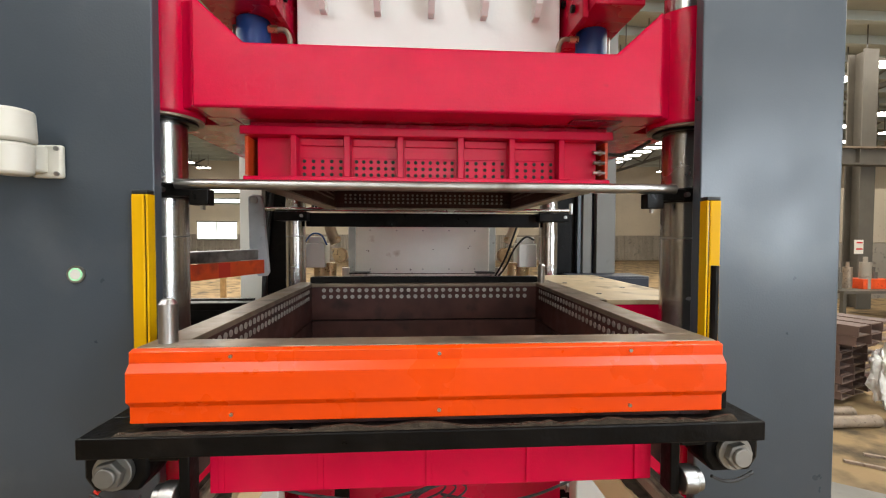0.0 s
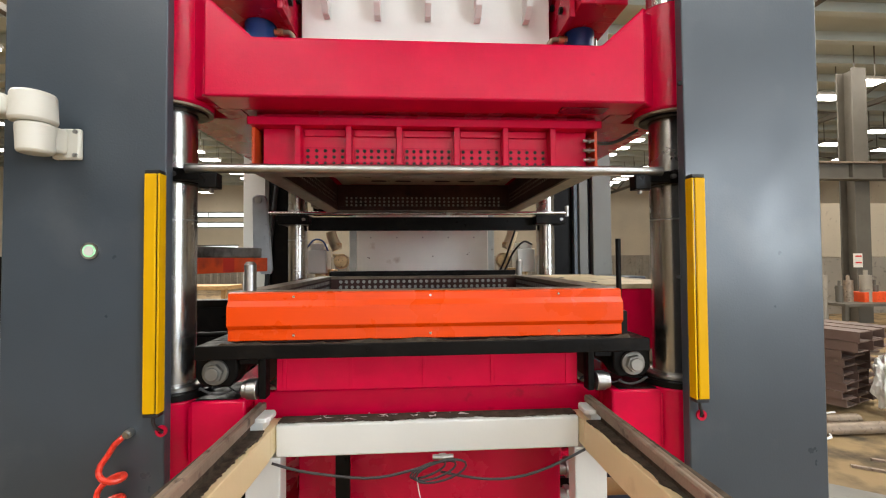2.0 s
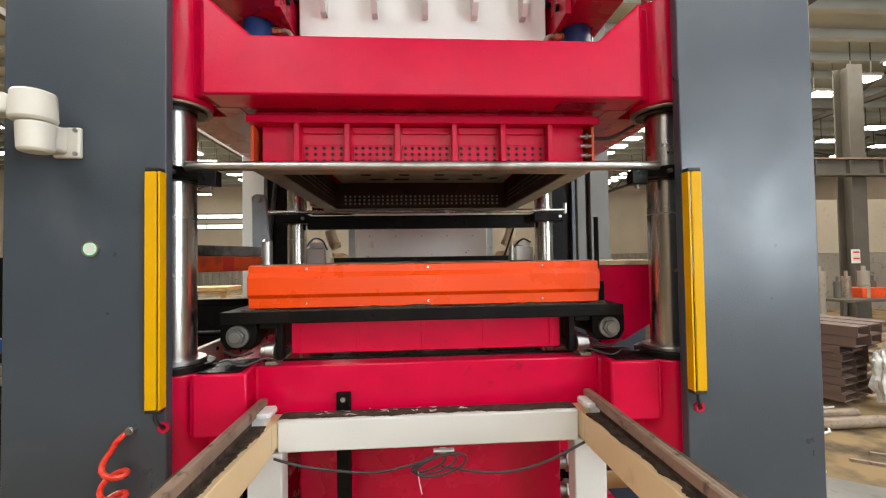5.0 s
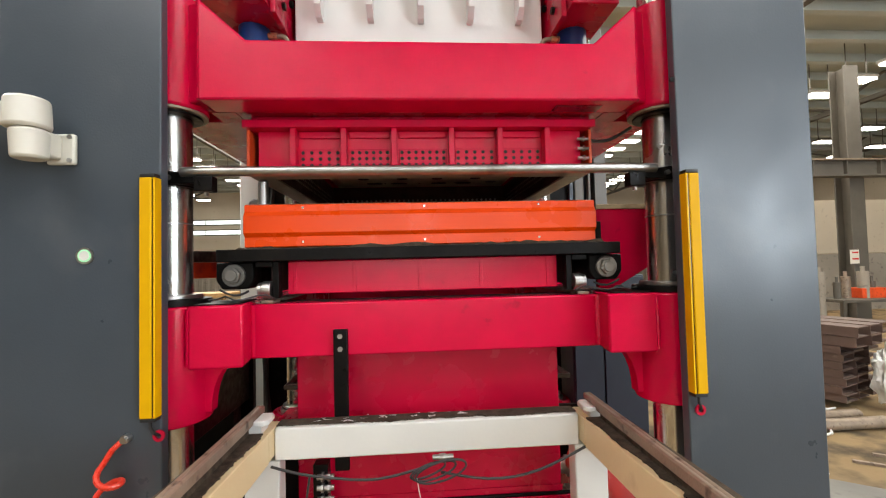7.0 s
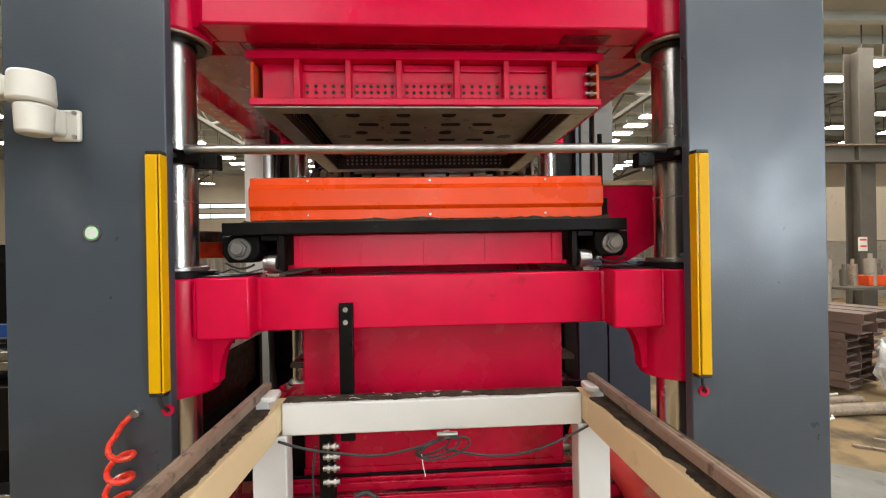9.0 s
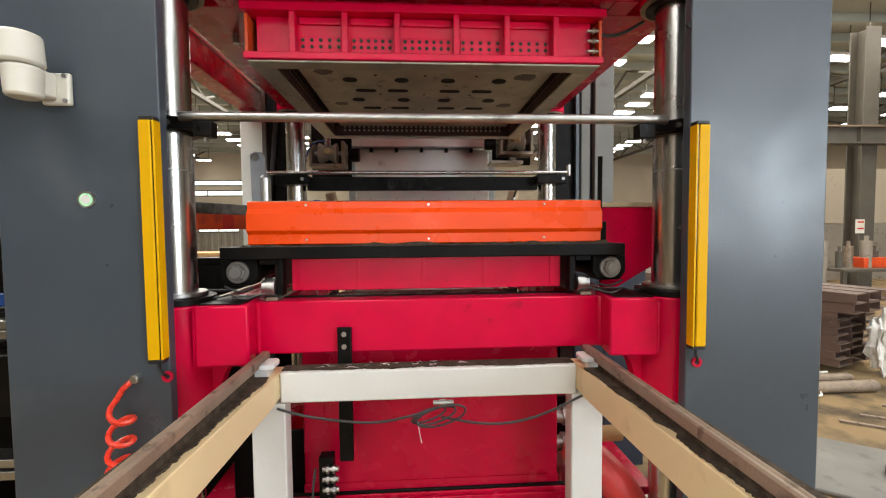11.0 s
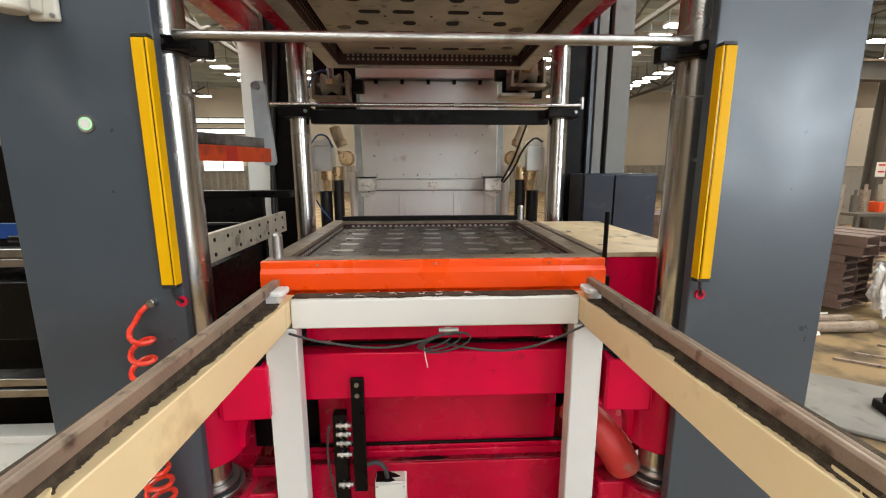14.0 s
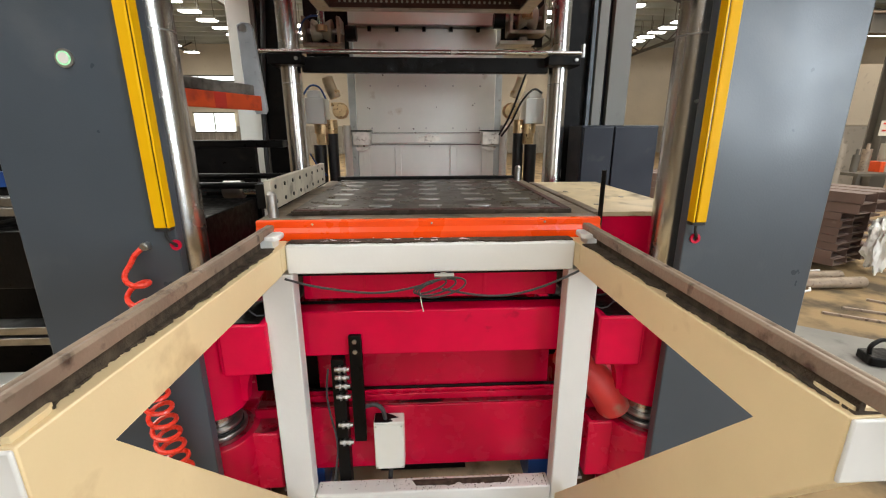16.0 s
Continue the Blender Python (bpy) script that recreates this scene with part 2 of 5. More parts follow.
class Shape:
    """Collects solids in world metres and links them as one mesh."""

    def __init__(self):
        self.v, self.f = [], []

    def add(self, vs, fs):
        n = len(self.v)
        self.v += [tuple(p) for p in vs]
        self.f += [tuple(i + n for i in q) for q in fs]
        return self

    def box(self, x0, x1, y0, y1, z0, z1):
        return self.add([(x, y, z) for z in (z0, z1) for y in (y0, y1) for x in (x0, x1)],
                        [(0, 2, 3, 1), (4, 5, 7, 6), (0, 1, 5, 4), (2, 6, 7, 3), (0, 4, 6, 2), (1, 3, 7, 5)])

    def prism(self, pts, axis, a, b):
        """pts: outline in the two other axes (in the order x, y, z), drawn out along axis from a to b."""
        n = len(pts)

        def put(p, c):
            q = list(p)
            q.insert("xyz".index(axis), c)
            return q
        vs = [put(p, a) for p in pts] + [put(p, b) for p in pts]
        return self.add(vs, [tuple(range(n))[::-1], tuple(range(n, 2 * n))] + [(i, (i + 1) % n, n + (i + 1) % n, n + i) for i in range(n)])

    def cyl(self, c, r, axis, a, b, n=24, r2=None, turn=0.0):
        """Cylinder round the point c (two coordinates), from a to b along axis."""
        r2 = r if r2 is None else r2
        k = "xyz".index(axis)
        vs = []
        for rr, h in ((r, a), (r2, b)):
            for i in range(n):
                w = 2 * math.pi * (i + turn) / n
                q = [c[0] + rr * math.cos(w), c[1] + rr * math.sin(w)]
                q.insert(k, h)
                vs.append(q)
        return self.add(vs, [tuple(range(n))[::-1], tuple(range(n, 2 * n))] + [(i, (i + 1) % n, n + (i + 1) % n, n + i) for i in range(n)])

    def ring(self, c, r0, r1, axis, a, b, n=28):
        k = "xyz".index(axis)
        vs = []
        for rr, h in ((r0, a), (r1, a), (r1, b), (r0, b)):
            for i in range(n):
                w = 2 * math.pi * i / n
                q = [c[0] + rr * math.cos(w), c[1] + rr * math.sin(w)]
                q.insert(k, h)
                vs.append(q)
        fs = []
        for j in range(4):
            for i in range(n):
                fs.append((j * n + i, j * n + (i + 1) % n, ((j + 1) % 4) * n + (i + 1) % n, ((j + 1) % 4) * n + i))
        return self.add(vs, fs)

    def tube(self, pts, r, n=8):
        """A round bar along a line of points."""
        pts = [Vector(p) for p in pts]
        vs, up = [], None
        for i, p in enumerate(pts):
            d = (pts[min(i + 1, len(pts) - 1)] - pts[max(i - 1, 0)]).normalized()
            if up is None:
                up = d.orthogonal().normalized()
            up = (up - d * up.dot(d)).normalized()
            side = d.cross(up)
            vs += [p + r * (math.cos(2 * math.pi * k / n) * up + math.sin(2 * math.pi * k / n) * side) for k in range(n)]
        m = len(pts)
        fs = [tuple(range(n))[::-1], tuple(range((m - 1) * n, m * n))]
        for i in range(m - 1):
            fs += [(i * n + k, i * n + (k + 1) % n, (i + 1) * n + (k + 1) % n, (i + 1) * n + k) for k in range(n)]
        return self.add(vs, fs)

    def mesh(self, name, mat, origin=(0, 0, 0), smooth=True):
        me = bpy.data.meshes.new(name)
        o = Vector(origin)
        me.from_pydata([tuple(Vector(p) - o) for p in self.v], [], self.f)
        bm = bmesh.new()
        bm.from_mesh(me)
        bmesh.ops.recalc_face_normals(bm, faces=bm.faces)
        bm.to_mesh(me)
        bm.free()
        me.materials.append(mat)
        if smooth:
            me.shade_smooth()
            me.set_sharp_from_angle(angle=radians(35))
        return me


def bent(pts, n=7):
    """A smooth line through the points."""
    q = [Vector(p) for p in pts]
    q = [2 * q[0] - q[1]] + q + [2 * q[-1] - q[-2]]
    out = []
    for i in range(1, len(q) - 2):
        a, b, c, d = q[i - 1:i + 3]
        for k in range(n):
            t = k / n
            out.append(0.5 * (2 * b + (c - a) * t + (2 * a - 5 * b + 4 * c - d) * t * t + (3 * b - a - 3 * c + d) * t ** 3))
    return out + [q[-2]]


def origin_of(ob):
    o = Vector(ob.location)
    while ob.parent:
        ob = ob.parent
        o += ob.location
    return o


def bevelled(ob, width):
    if width > 0:
        b = ob.modifiers.new("edge", "BEVEL")
        b.width, b.segments, b.limit_method, b.angle_limit, b.harden_normals = width, 2, "ANGLE", radians(40), False
    return ob


def thing(name, origin, label, category, group="", kind=""):
    ob = new(name)
    ob.empty_display_size = 0.05
    ob.location = origin
    return tagged(ob, label, category, group, kind)


def part(name, sh, mat, parent, label="", bevel=0.0):
    ob = new(name, sh.mesh(name, mat, origin_of(parent)))
    ob.parent = parent
    if label:
        ob["label"] = label
    return bevelled(ob, bevel)


def solo(name, sh, mat, origin, label, category, group="", kind="", bevel=0.0):
    """A thing that is one mesh."""
    ob = new(name, sh.mesh(name, mat, origin))
    ob.location = origin
    tagged(ob, label, category, group, kind)
    return bevelled(ob, bevel)


def repeat(ob, name, shift, parent):
    """A piece with the same mesh, moved by shift."""
    c = new(name, ob.data)
    c.parent = parent
    c.location = Vector(ob.location) + Vector(shift)
    for m in ob.modifiers:
        bevelled(c, m.width)
    return c


# ---- the hall ----
HX0, HX1, HY0, HY1, HZ = -24.0, 27.0, -12.0, 30.0, 7.4
solo("floor", Shape().box(HX0 - 12, HX1 + 12, HY0 - 12, HY1 + 12, -0.3, 0.0), FLOOR, (0, 0, 0), "sandy concrete workshop floor with dark sand stains", "floor", kind="structure")
north = thing("wall_north", (0, HY1, 0), "cream sheet wall over a grey brown base", "wall", kind="structure")
part("upper_wall", Shape().box(HX0, HX1, HY1, HY1 + 0.3, 1.9, HZ), WALL, north)
part("lower_wall", Shape().box(HX0, HX1, HY1 - 0.05, HY1 + 0.3, 0, 1.9), DADO, north)
ribs = Shape()
for i in range(110):
    x = HX0 + 0.3 + i * 0.46
    ribs.prism([(x, HY1 - 0.1), (x + 0.2, HY1 - 0.1), (x + 0.26, HY1 - 0.05), (x - 0.06, HY1 - 0.05)], "z", 0.05, 1.88)
tagged(part("sheet_ribs", ribs, DADO, north), kind="stuff")
solo("wall_east", Shape().box(HX1, HX1 + 0.3, HY0, HY1, 0, HZ), WALL, (HX1, 0, 0), "cream sheet wall of the workshop", "wall", kind="structure")
solo("wall_west", Shape().box(HX0 - 0.3, HX0, HY0, HY1, 0, HZ), WALL, (HX0, 0, 0), "cream sheet wall of the workshop", "wall", kind="structure")
# The middle opening is made for the lamp added behind the camera.
south = Shape().box(HX0, -3.2, HY0 - 0.3, HY0, 0, HZ).box(3.6, 8.0, HY0 - 0.3, HY0, 0, HZ).box(-3.2, 3.6, HY0 - 0.3, HY0, 4.8, HZ).box(14.0, HX1, HY0 - 0.3, HY0, 0, HZ).box(8.0, 14.0, HY0 - 0.3, HY0, 5.1, HZ)
solo("wall_south", south, WALL, (0, HY0, 0), "unseen cream sheet wall with two assumed gates", "wall", kind="structure")
roof = Shape().box(HX0, HX1, HY0, HY1, HZ, HZ + 0.1)
for i in range(36):
    y = HY0 + 0.6 + i * 1.18
    roof.box(HX0, HX1, y, y + 0.09, HZ - 0.24, HZ).box(HX0, HX1, y - 0.05, y + 0.14, HZ - 0.26, HZ - 0.2402)
solo("ceiling", roof, ROOF, (0, 0, HZ), "grey sheet roof on steel purlins", "ceiling", kind="structure")


def truss(x):
    s = Shape().box(x - 0.08, x + 0.08, HY0, HY1, HZ - 0.9, HZ - 0.76)
    n = 26
    for i in range(n):
        y0, y1 = HY0 + (HY1 - HY0) * i / n, HY0 + (HY1 - HY0) * (i + 1) / n
        a, b = (HZ - 0.8, HZ - 0.16) if i % 2 else (HZ - 0.16, HZ - 0.8)
        s.tube([(x, y0, a), (x, y1, b)], 0.045, 6)
    return s


for x in (-15.0, -8.0, 7.6, 14.5, 21.5):
    solo("roof_truss", truss(x), GIRDER, (x, 0, HZ - 0.9), "dusty grey steel roof truss", "truss", "roof trusses")

first = None
for x, y0, step in ((-17.2, 9.0, 2.1), (-14.4, 9.6, 2.1), (-9.6, 8.4, 1.5), (-6.0, 9.2, 1.5), (5.6, 9.4, 1.5), (8.6, 8.0, 1.16), (12.1, 7.2, 1.05), (17.3, 8.2, 1.75), (20.6, 9.0, 1.75), (24.2, 9.4, 2.1)):
    for j in range(int((28.6 - y0) / step) + 1):
        y = y0 + j * step
        if first is None:
            first = thing("ceiling_light", (x, y, HZ - 1.05), "lit flat ceiling light under the roof", "light", "ceiling lights")
            part("diffuser", Shape().box(x - 0.40, x + 0.40, y - 0.17, y + 0.17, HZ - 1.05, HZ - 1.0), LAMP, first)
            part("housing", Shape().box(x - 0.43, x + 0.43, y - 0.2, y + 0.2, HZ - 0.995, HZ - 0.93), GIRDER, first)
            for d in (-0.3, 0.3):
                part("hanger", Shape().box(x + d - 0.01, x + d + 0.01, y - 0.01, y + 0.01, HZ - 0.93, HZ), GIRDER, first)
        else:
            copy_thing(first, pose(x, y, HZ - 1.05))
for x in (-7.5, -4.5, -1.5, 1.5, 4.5, 7.5):
    for y in (-10.0,):
        copy_thing(first, pose(x, y, HZ - 1.05))

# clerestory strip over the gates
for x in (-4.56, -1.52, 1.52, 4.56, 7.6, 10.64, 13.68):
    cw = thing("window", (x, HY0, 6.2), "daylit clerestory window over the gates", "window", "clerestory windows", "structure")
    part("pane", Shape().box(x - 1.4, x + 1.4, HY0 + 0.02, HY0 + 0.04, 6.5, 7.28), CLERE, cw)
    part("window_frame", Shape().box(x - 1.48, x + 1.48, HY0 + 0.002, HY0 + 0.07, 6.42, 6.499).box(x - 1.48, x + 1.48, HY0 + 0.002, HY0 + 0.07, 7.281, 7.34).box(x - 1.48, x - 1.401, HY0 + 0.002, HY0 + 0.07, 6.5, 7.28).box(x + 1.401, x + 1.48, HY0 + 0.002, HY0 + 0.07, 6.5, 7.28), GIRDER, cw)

# daylit windows in the far wall
for x, w, z0, z1 in ((-14.2, 2.7, 1.55, 2.75), (-18.6, 2.7, 1.55, 2.75), (-9.8, 2.7, 1.55, 2.75), (-14.9, 13.5, 4.12, 4.4), (-14.9, 13.5, 4.85, 5.12)):
    win = thing("window", (x, HY1, z0), "daylit window in the far wall", "window", "far windows", "structure")
    part("pane", Shape().box(x - w / 2, x + w / 2, HY1 - 0.13, HY1 - 0.11, z0, z1), DAY, win)
    part("window_frame", Shape().box(x - w / 2 - 0.06, x + w / 2 + 0.06, HY1 - 0.16, HY1 - 0.1, z0 - 0.08, z0).box(x - w / 2 - 0.06, x + w / 2 + 0.06, HY1 - 0.16, HY1 - 0.1, z1, z1 + 0.08).box(x - 0.03, x + 0.03, HY1 - 0.16, HY1 - 0.135, z0, z1), GIRDER, win)

# the side bay on the east: columns, crane girder, boarded partition
for x, y in ((11.25, 8.9), (18.0, 8.9), (16.6, 20.0), (-12.0, 19.0), (24.0, 20.0)):
    h = thing("hall_column", (x, y, 0), "dusty grey steel hall column", "column", "hall columns")
    part("flange", Shape().box(x - 0.2, x + 0.2, y - 0.2, y - 0.17, 0, HZ - 0.9), GIRDER, h)
    part("flange", Shape().box(x - 0.2, x + 0.2, y + 0.17, y + 0.2, 0, HZ - 0.9), GIRDER, h)
    part("web", Shape().box(x - 0.02, x + 0.02, y - 0.17, y + 0.17, 0, HZ - 0.9), GIRDER, h)
crane = thing("crane_girder", (14, 8.6, 3.6), "grey steel crane runway girder", "girder")
part("top_flange", Shape().box(7.6, 26.5, 8.4, 8.68, 3.98, 4.02), RAIL, crane)
part("web", Shape().box(7.6, 26.5, 8.52, 8.56, 3.62, 3.98), GIRDER, crane)
part("bottom_flange", Shape().box(7.6, 26.5, 8.4, 8.68, 3.58, 3.62), GIRDER, crane)
for i in range(20):
    part("stiffener", Shape().box(8.0 + i * 0.9, 8.03 + i * 0.9, 8.42, 8.515, 3.622, 3.978), GIRDER, crane)
pw = thing("partition_wall", (15, 10.4, 0), "cream boarded partition over a grey base", "wall", kind="structure")
part("lower_wall", Shape().box(8.8, 26.9, 10.4, 10.55, 0, 1.65), DADO, pw)
for i in range(12):
    part("board", Shape().box(8.8 + i * 1.5, 10.26 + i * 1.5, 10.42, 10.5, 1.67, 3.25), WALL, pw, bevel=0.004)
sg = thing("warning_sign", (10.75, 8.6, 1.3), "white warning notices on the hall column", "sign")
part("board", Shape().box(10.93, 11.15, 8.66, 8.69, 1.40, 1.75), PLASTIC, sg)
part("bar", Shape().box(10.96, 11.12, 8.65, 8.658, 1.66, 1.7), SIGNRED, sg)
part("bar", Shape().box(10.96, 11.12, 8.65, 8.658, 1.5, 1.54), SIGNRED, sg)
bin_ = Shape().box(10.2, 10.9, 7.8, 8.2, 0.62, 0.85)
solo("orange_crate", bin_, OLDORANGE, (10.5, 8.0, 0.62), "orange metal crate on a work bench", "crate", bevel=0.01)
bench = thing("work_bench", (10.6, 8.0, 0), "cluttered grey work bench by the column", "bench")
part("bench_top", Shape().box(9.4, 12.2, 7.5, 8.35, 0.56, 0.62), GIRDER, bench)
for x in (9.5, 12.05):
    for y in (7.6, 8.2):
        part("leg", Shape().box(x, x + 0.08, y, y + 0.08, 0, 0.56), GIRDER, bench)
for i in range(7):
    x, r = 8.7 + i * 0.33, 0.07 + 0.02 * (i % 3)
    s = Shape().cyl((x, 8.0 - 0.1 * (i % 2)), r, "z", 0.62 if x > 9.45 else 0.0, 1.0 + 0.12 * (i % 3), 14).cyl((x, 8.0 - 0.1 * (i % 2)), r * 0.4, "z", 1.0 + 0.12 * (i % 3), 1.12 + 0.12 * (i % 3), 12)
    solo("gas_bottle", s, (GIRDER, RAIL, DADO)[i % 3], (x, 8.0, 0.62 if x > 9.45 else 0.0), "dusty gas bottle by the work bench", "bottle", "gas bottles")

# stack of steel channels
rng = random.Random(4)
PILE = pose(4.70, 3.05, 0, 0, 0, 112)


def channel(name, x0, length, y0, w, z0, h, group):
    t = 0.009
    s = Shape().prism([(y0, z0), (y0 + w, z0), (y0 + w, z0 + h), (y0, z0 + h), (y0, z0 + h - t), (y0 + w - t, z0 + h - t), (y0 + w - t, z0 + t), (y0, z0 + t)], "x", x0, x0 + length)
    me = s.mesh(name, BROWN)
    ob = new(name, me)
    ob.matrix_world = PILE
    return tagged(ob, "brown primed steel channel in a stack", "channel", group)


z = 0.08
for row in range(9):
    h = 0.085 if row < 7 else 0.11
    for k in range(3):
        channel("steel_channel", rng.uniform(-0.018, 0.018) - (0.12 if row > 6 else 0), 3.0, 0.05 - k * 0.3 + rng.uniform(-0.02, 0.02), 0.24, z, h - 0.004, "steel channels")
    z += h
for x in (0.3, 2.5):
    ob = new("timber_bearer", Shape().box(x, x + 0.1, -0.7, 0.35, 0, 0.08).mesh("timber_bearer", TAN))
    ob.matrix_world = PILE
    tagged(ob, "timber bearer under the steel stack", "timber", "bearers")
sack = bmesh.new()
bmesh.ops.create_icosphere(sack, subdivisions=4, radius=1.0)
for v in sack.verts:
    d = 1 + 0.5 * noise.noise(v.co * 2.1) + 0.25 * noise.noise(v.co * 5.3)
    v.co = Vector((v.co.x * 0.12 * d, v.co.y * 0.11 * d, v.co.z * 0.30 * d))
me = bpy.data.meshes.new("plastic_sack")
sack.to_mesh(me)
sack.free()
me.materials.append(CLOTH)
ob = new("plastic_sack", me)
ob.location = (4.90, 2.9, 0.36)
tagged(ob, "white crumpled plastic sack hung on the steel stack", "sack")
for i in range(2):
    y = 2.5 + 0.2 * i
    solo("steel_pipe", Shape().cyl((y, 0.06), 0.055, "x", 3.7 + 0.1 * i, 4.35 - 0.05 * i, 14), RAIL, (3.7, y, 0.0), "rusty steel pipe lying on the floor", "pipe", "floor pipes")
for i in range(4):
    x, y = rng.uniform(3.2, 5.0), rng.uniform(1.3, 2.1)
    s = Shape().box(-0.22, 0.22, -0.015, 0.015, 0, 0.02)
    ob = new("steel_offcut", s.mesh("steel_offcut", RAIL))
    ob.matrix_world = pose(x, y, 0.001, 0, 0, rng.uniform(-50, 10))
    tagged(ob, "thin steel offcut on the sandy floor", "offcut", "offcuts")
cord = [(2.5 + 0.1 * i, 1.45 + 0.09 * i + 0.14 * math.sin(i * 0.9), 0.012 + 0.02 * max(0, math.sin(i * 0.6))) for i in range(20)]
solo("extension_cord", Shape().tube(cord, 0.011, 6), CLOTH, (2.5, 1.45, 0), "white extension cord across the floor", "cord")
solo("floor_plate", Shape().prism([(2.0, 2.05), (2.20, 1.40), (2.33, 1.08), (2.6, 0.88), (3.0, 0.62), (3.4, 0.30), (3.9, 0.90), (3.35, 1.36), (2.94, 1.66), (2.5, 1.95)], "z", 0.004, 0.03), CONCRETE, (2.2, 0.4, 0), "grey concrete slab strip on the sandy floor", "slab", kind="structure", bevel=0.008)
lug = thing("lifting_lug", (2.98, 1.12, 0.03), "black cast lifting lug with a bail on the slab", "lifting lug")
part("block", Shape().prism([(2.86, 1.06), (2.92, 1.03), (3.05, 1.03), (3.10, 1.08), (3.08, 1.18), (2.90, 1.19)], "z", 0.031, 0.095), BLACK, lug, bevel=0.01)
part("bail", Shape().tube(bent([(2.90, 1.11, 0.085), (2.90, 1.11, 0.15), (2.98, 1.12, 0.185), (3.06, 1.13, 0.15), (3.06, 1.13, 0.085)]), 0.014, 10), BLACK, lug)

# ---- press frame ----


def column(name, x0, x1, y0, y1, z1, label):
    c = thing(name, ((x0 + x1) / 2, y0, 0), label, "press column", "press columns")
    part("plate", Shape().box(x0, x1, y0, y0 + 0.035, 0, z1), GREY, c, bevel=0.004)
    xo = x0 if abs(x0) > abs(x1) else x1
    s = 1 if xo > 0 else -1
    part("side_plate", Shape().box(min(xo, xo - s * 0.03), max(xo, xo - s * 0.03), y0 + 0.037, y1, 0, z1), GREY, c, bevel=0.003)
    return c


column("press_column", -1.205, -0.765, 0.0, 0.30, 3.9, "blue-grey painted steel press column plate")
column("press_column", 0.777, 1.222, 0.0, 0.30, 3.9, "blue-grey painted steel press column plate")
RX, RY0, RY1 = 0.836, 0.18, 1.60
for x in (-RX, RX):
    for y in (RY0, RY1):
        r = thing("tie_rod", (x, y, 0.3), "chromed vertical guide rod of the press", "guide rod", "guide rods")
        rod = part("rod", Shape().cyl((x, y), 0.0615, "z", 0.25, 3.6, 48), CHROME, r)
        part("joint_ring", Shape().ring((x, y), 0.0612, 0.0622, "z", 1.80, 1.804, 40), STEEL, rod)

# base frame under the lower platen
base = thing("welded_press_frame", (0, 0.3, 0), "red painted welded press base with sand on it", "press base")
part("front_beam", Shape().box(-0.72, 0.72, 0.23, 0.27, 0.16, 0.45), DARKRED, base, bevel=0.004)
part("top_shelf", Shape().box(-0.72, 0.72, 0.2705, 0.294, 0.402, 0.449), OILRED, base, "dark red ledge wet with oil", 0.002)
part("oily_ledge", Shape().box(-0.71, 0.71, 0.236, 0.262, 0.4505, 0.456), OILRED, base, "dark red ledge wet with oil", 0.002)
part("shelf_edge", Shape().box(-0.6, 0.6, 0.2625, 0.276, 0.4505, 0.482), DARKRED, base, "oily dark red step", 0.003)
part("shelf_edge", Shape().box(-0.6, 0.6, 0.2765, 0.284, 0.4505, 0.494), DARKRED, base, "oily dark red step", 0.003)
# Black strip stands in for the dark gap between cylinder box and step.
part("gap_shade_strip", Shape().box(-0.60, 0.60, 0.2845, 0.2945, 0.4505, 0.502), BLACK, base, "black strip for the shade in the gap", 0.003)
blot = [(-0.03 + (0.055 + 0.012 * math.sin(3.1 * k)) * math.cos(2 * math.pi * k / 22) - (0.05 if 9 < k < 13 else 0), 0.2475 + 0.012 * math.sin(2 * math.pi * k / 22)) for k in range(22)]
part("oil_blot", Shape().prism(blot, "z", 0.4562, 0.4585), BLACK, base, "blot of black oil")
part("rear_beam", Shape().box(-0.72, 0.72, 1.6, 1.7, 0.0, 0.46), DARKRED, base, bevel=0.004)
for x in (-RX, RX):
    for y in (RY0, RY1):
        part("rod_socket", Shape().cyl((x, y), 0.15, "z", 0.0, 0.415, 36), DARKRED, base, bevel=0.004)
        part("oil_ring", Shape().ring((x, y), 0.104, 0.122, "z", 0.4152, 0.4175, 36), OILRED, base, "ring of dark oil")
        part("socket_collar", Shape().ring((x, y), 0.0625, 0.102, "z", 0.4155, 0.434, 36), STEEL, base, "oily steel collar", 0.003)
        part("collar_seal", Shape().ring((x, y), 0.0625, 0.090, "z", 0.4345, 0.442, 36), RUBBER, base, "black rod seal", 0.002)
        part("socket_collar", Shape().ring((x, y), 0.0625, 0.086, "z", 0.4425, 0.456, 36), STEEL, base, "oily steel collar", 0.003)
for s in (-1, 1):
    part("socket_block", Shape().box(min(s * 0.60, s * 0.745), max(s * 0.60, s * 0.745), 0.135, 0.2295, 0.16, 0.412), DARKRED, base, bevel=0.006)
    part("oily_top", Shape().prism([(s * 0.615, 0.15), (s * 0.66, 0.142), (s * 0.735, 0.15), (s * 0.735, 0.225), (s * 0.64, 0.226), (s * 0.61, 0.20)], "z", 0.4125, 0.4145), OILRED, base, "dark red ledge wet with oil")
    part("side_beam", Shape().prism([(0.3, 0.0), (1.5, 0.0), (1.5, 0.46), (0.3, 0.46)], "x", s * 0.72, s * 0.86), DARKRED, base, bevel=0.004)
solo("levelling_foot", Shape().box(-0.58, -0.47, 0.24, 0.36, 0.0, 0.155), BLUE, (-0.525, 0.19, 0), "blue painted steel levelling foot under the press", "machine foot", "levelling feet", bevel=0.004)
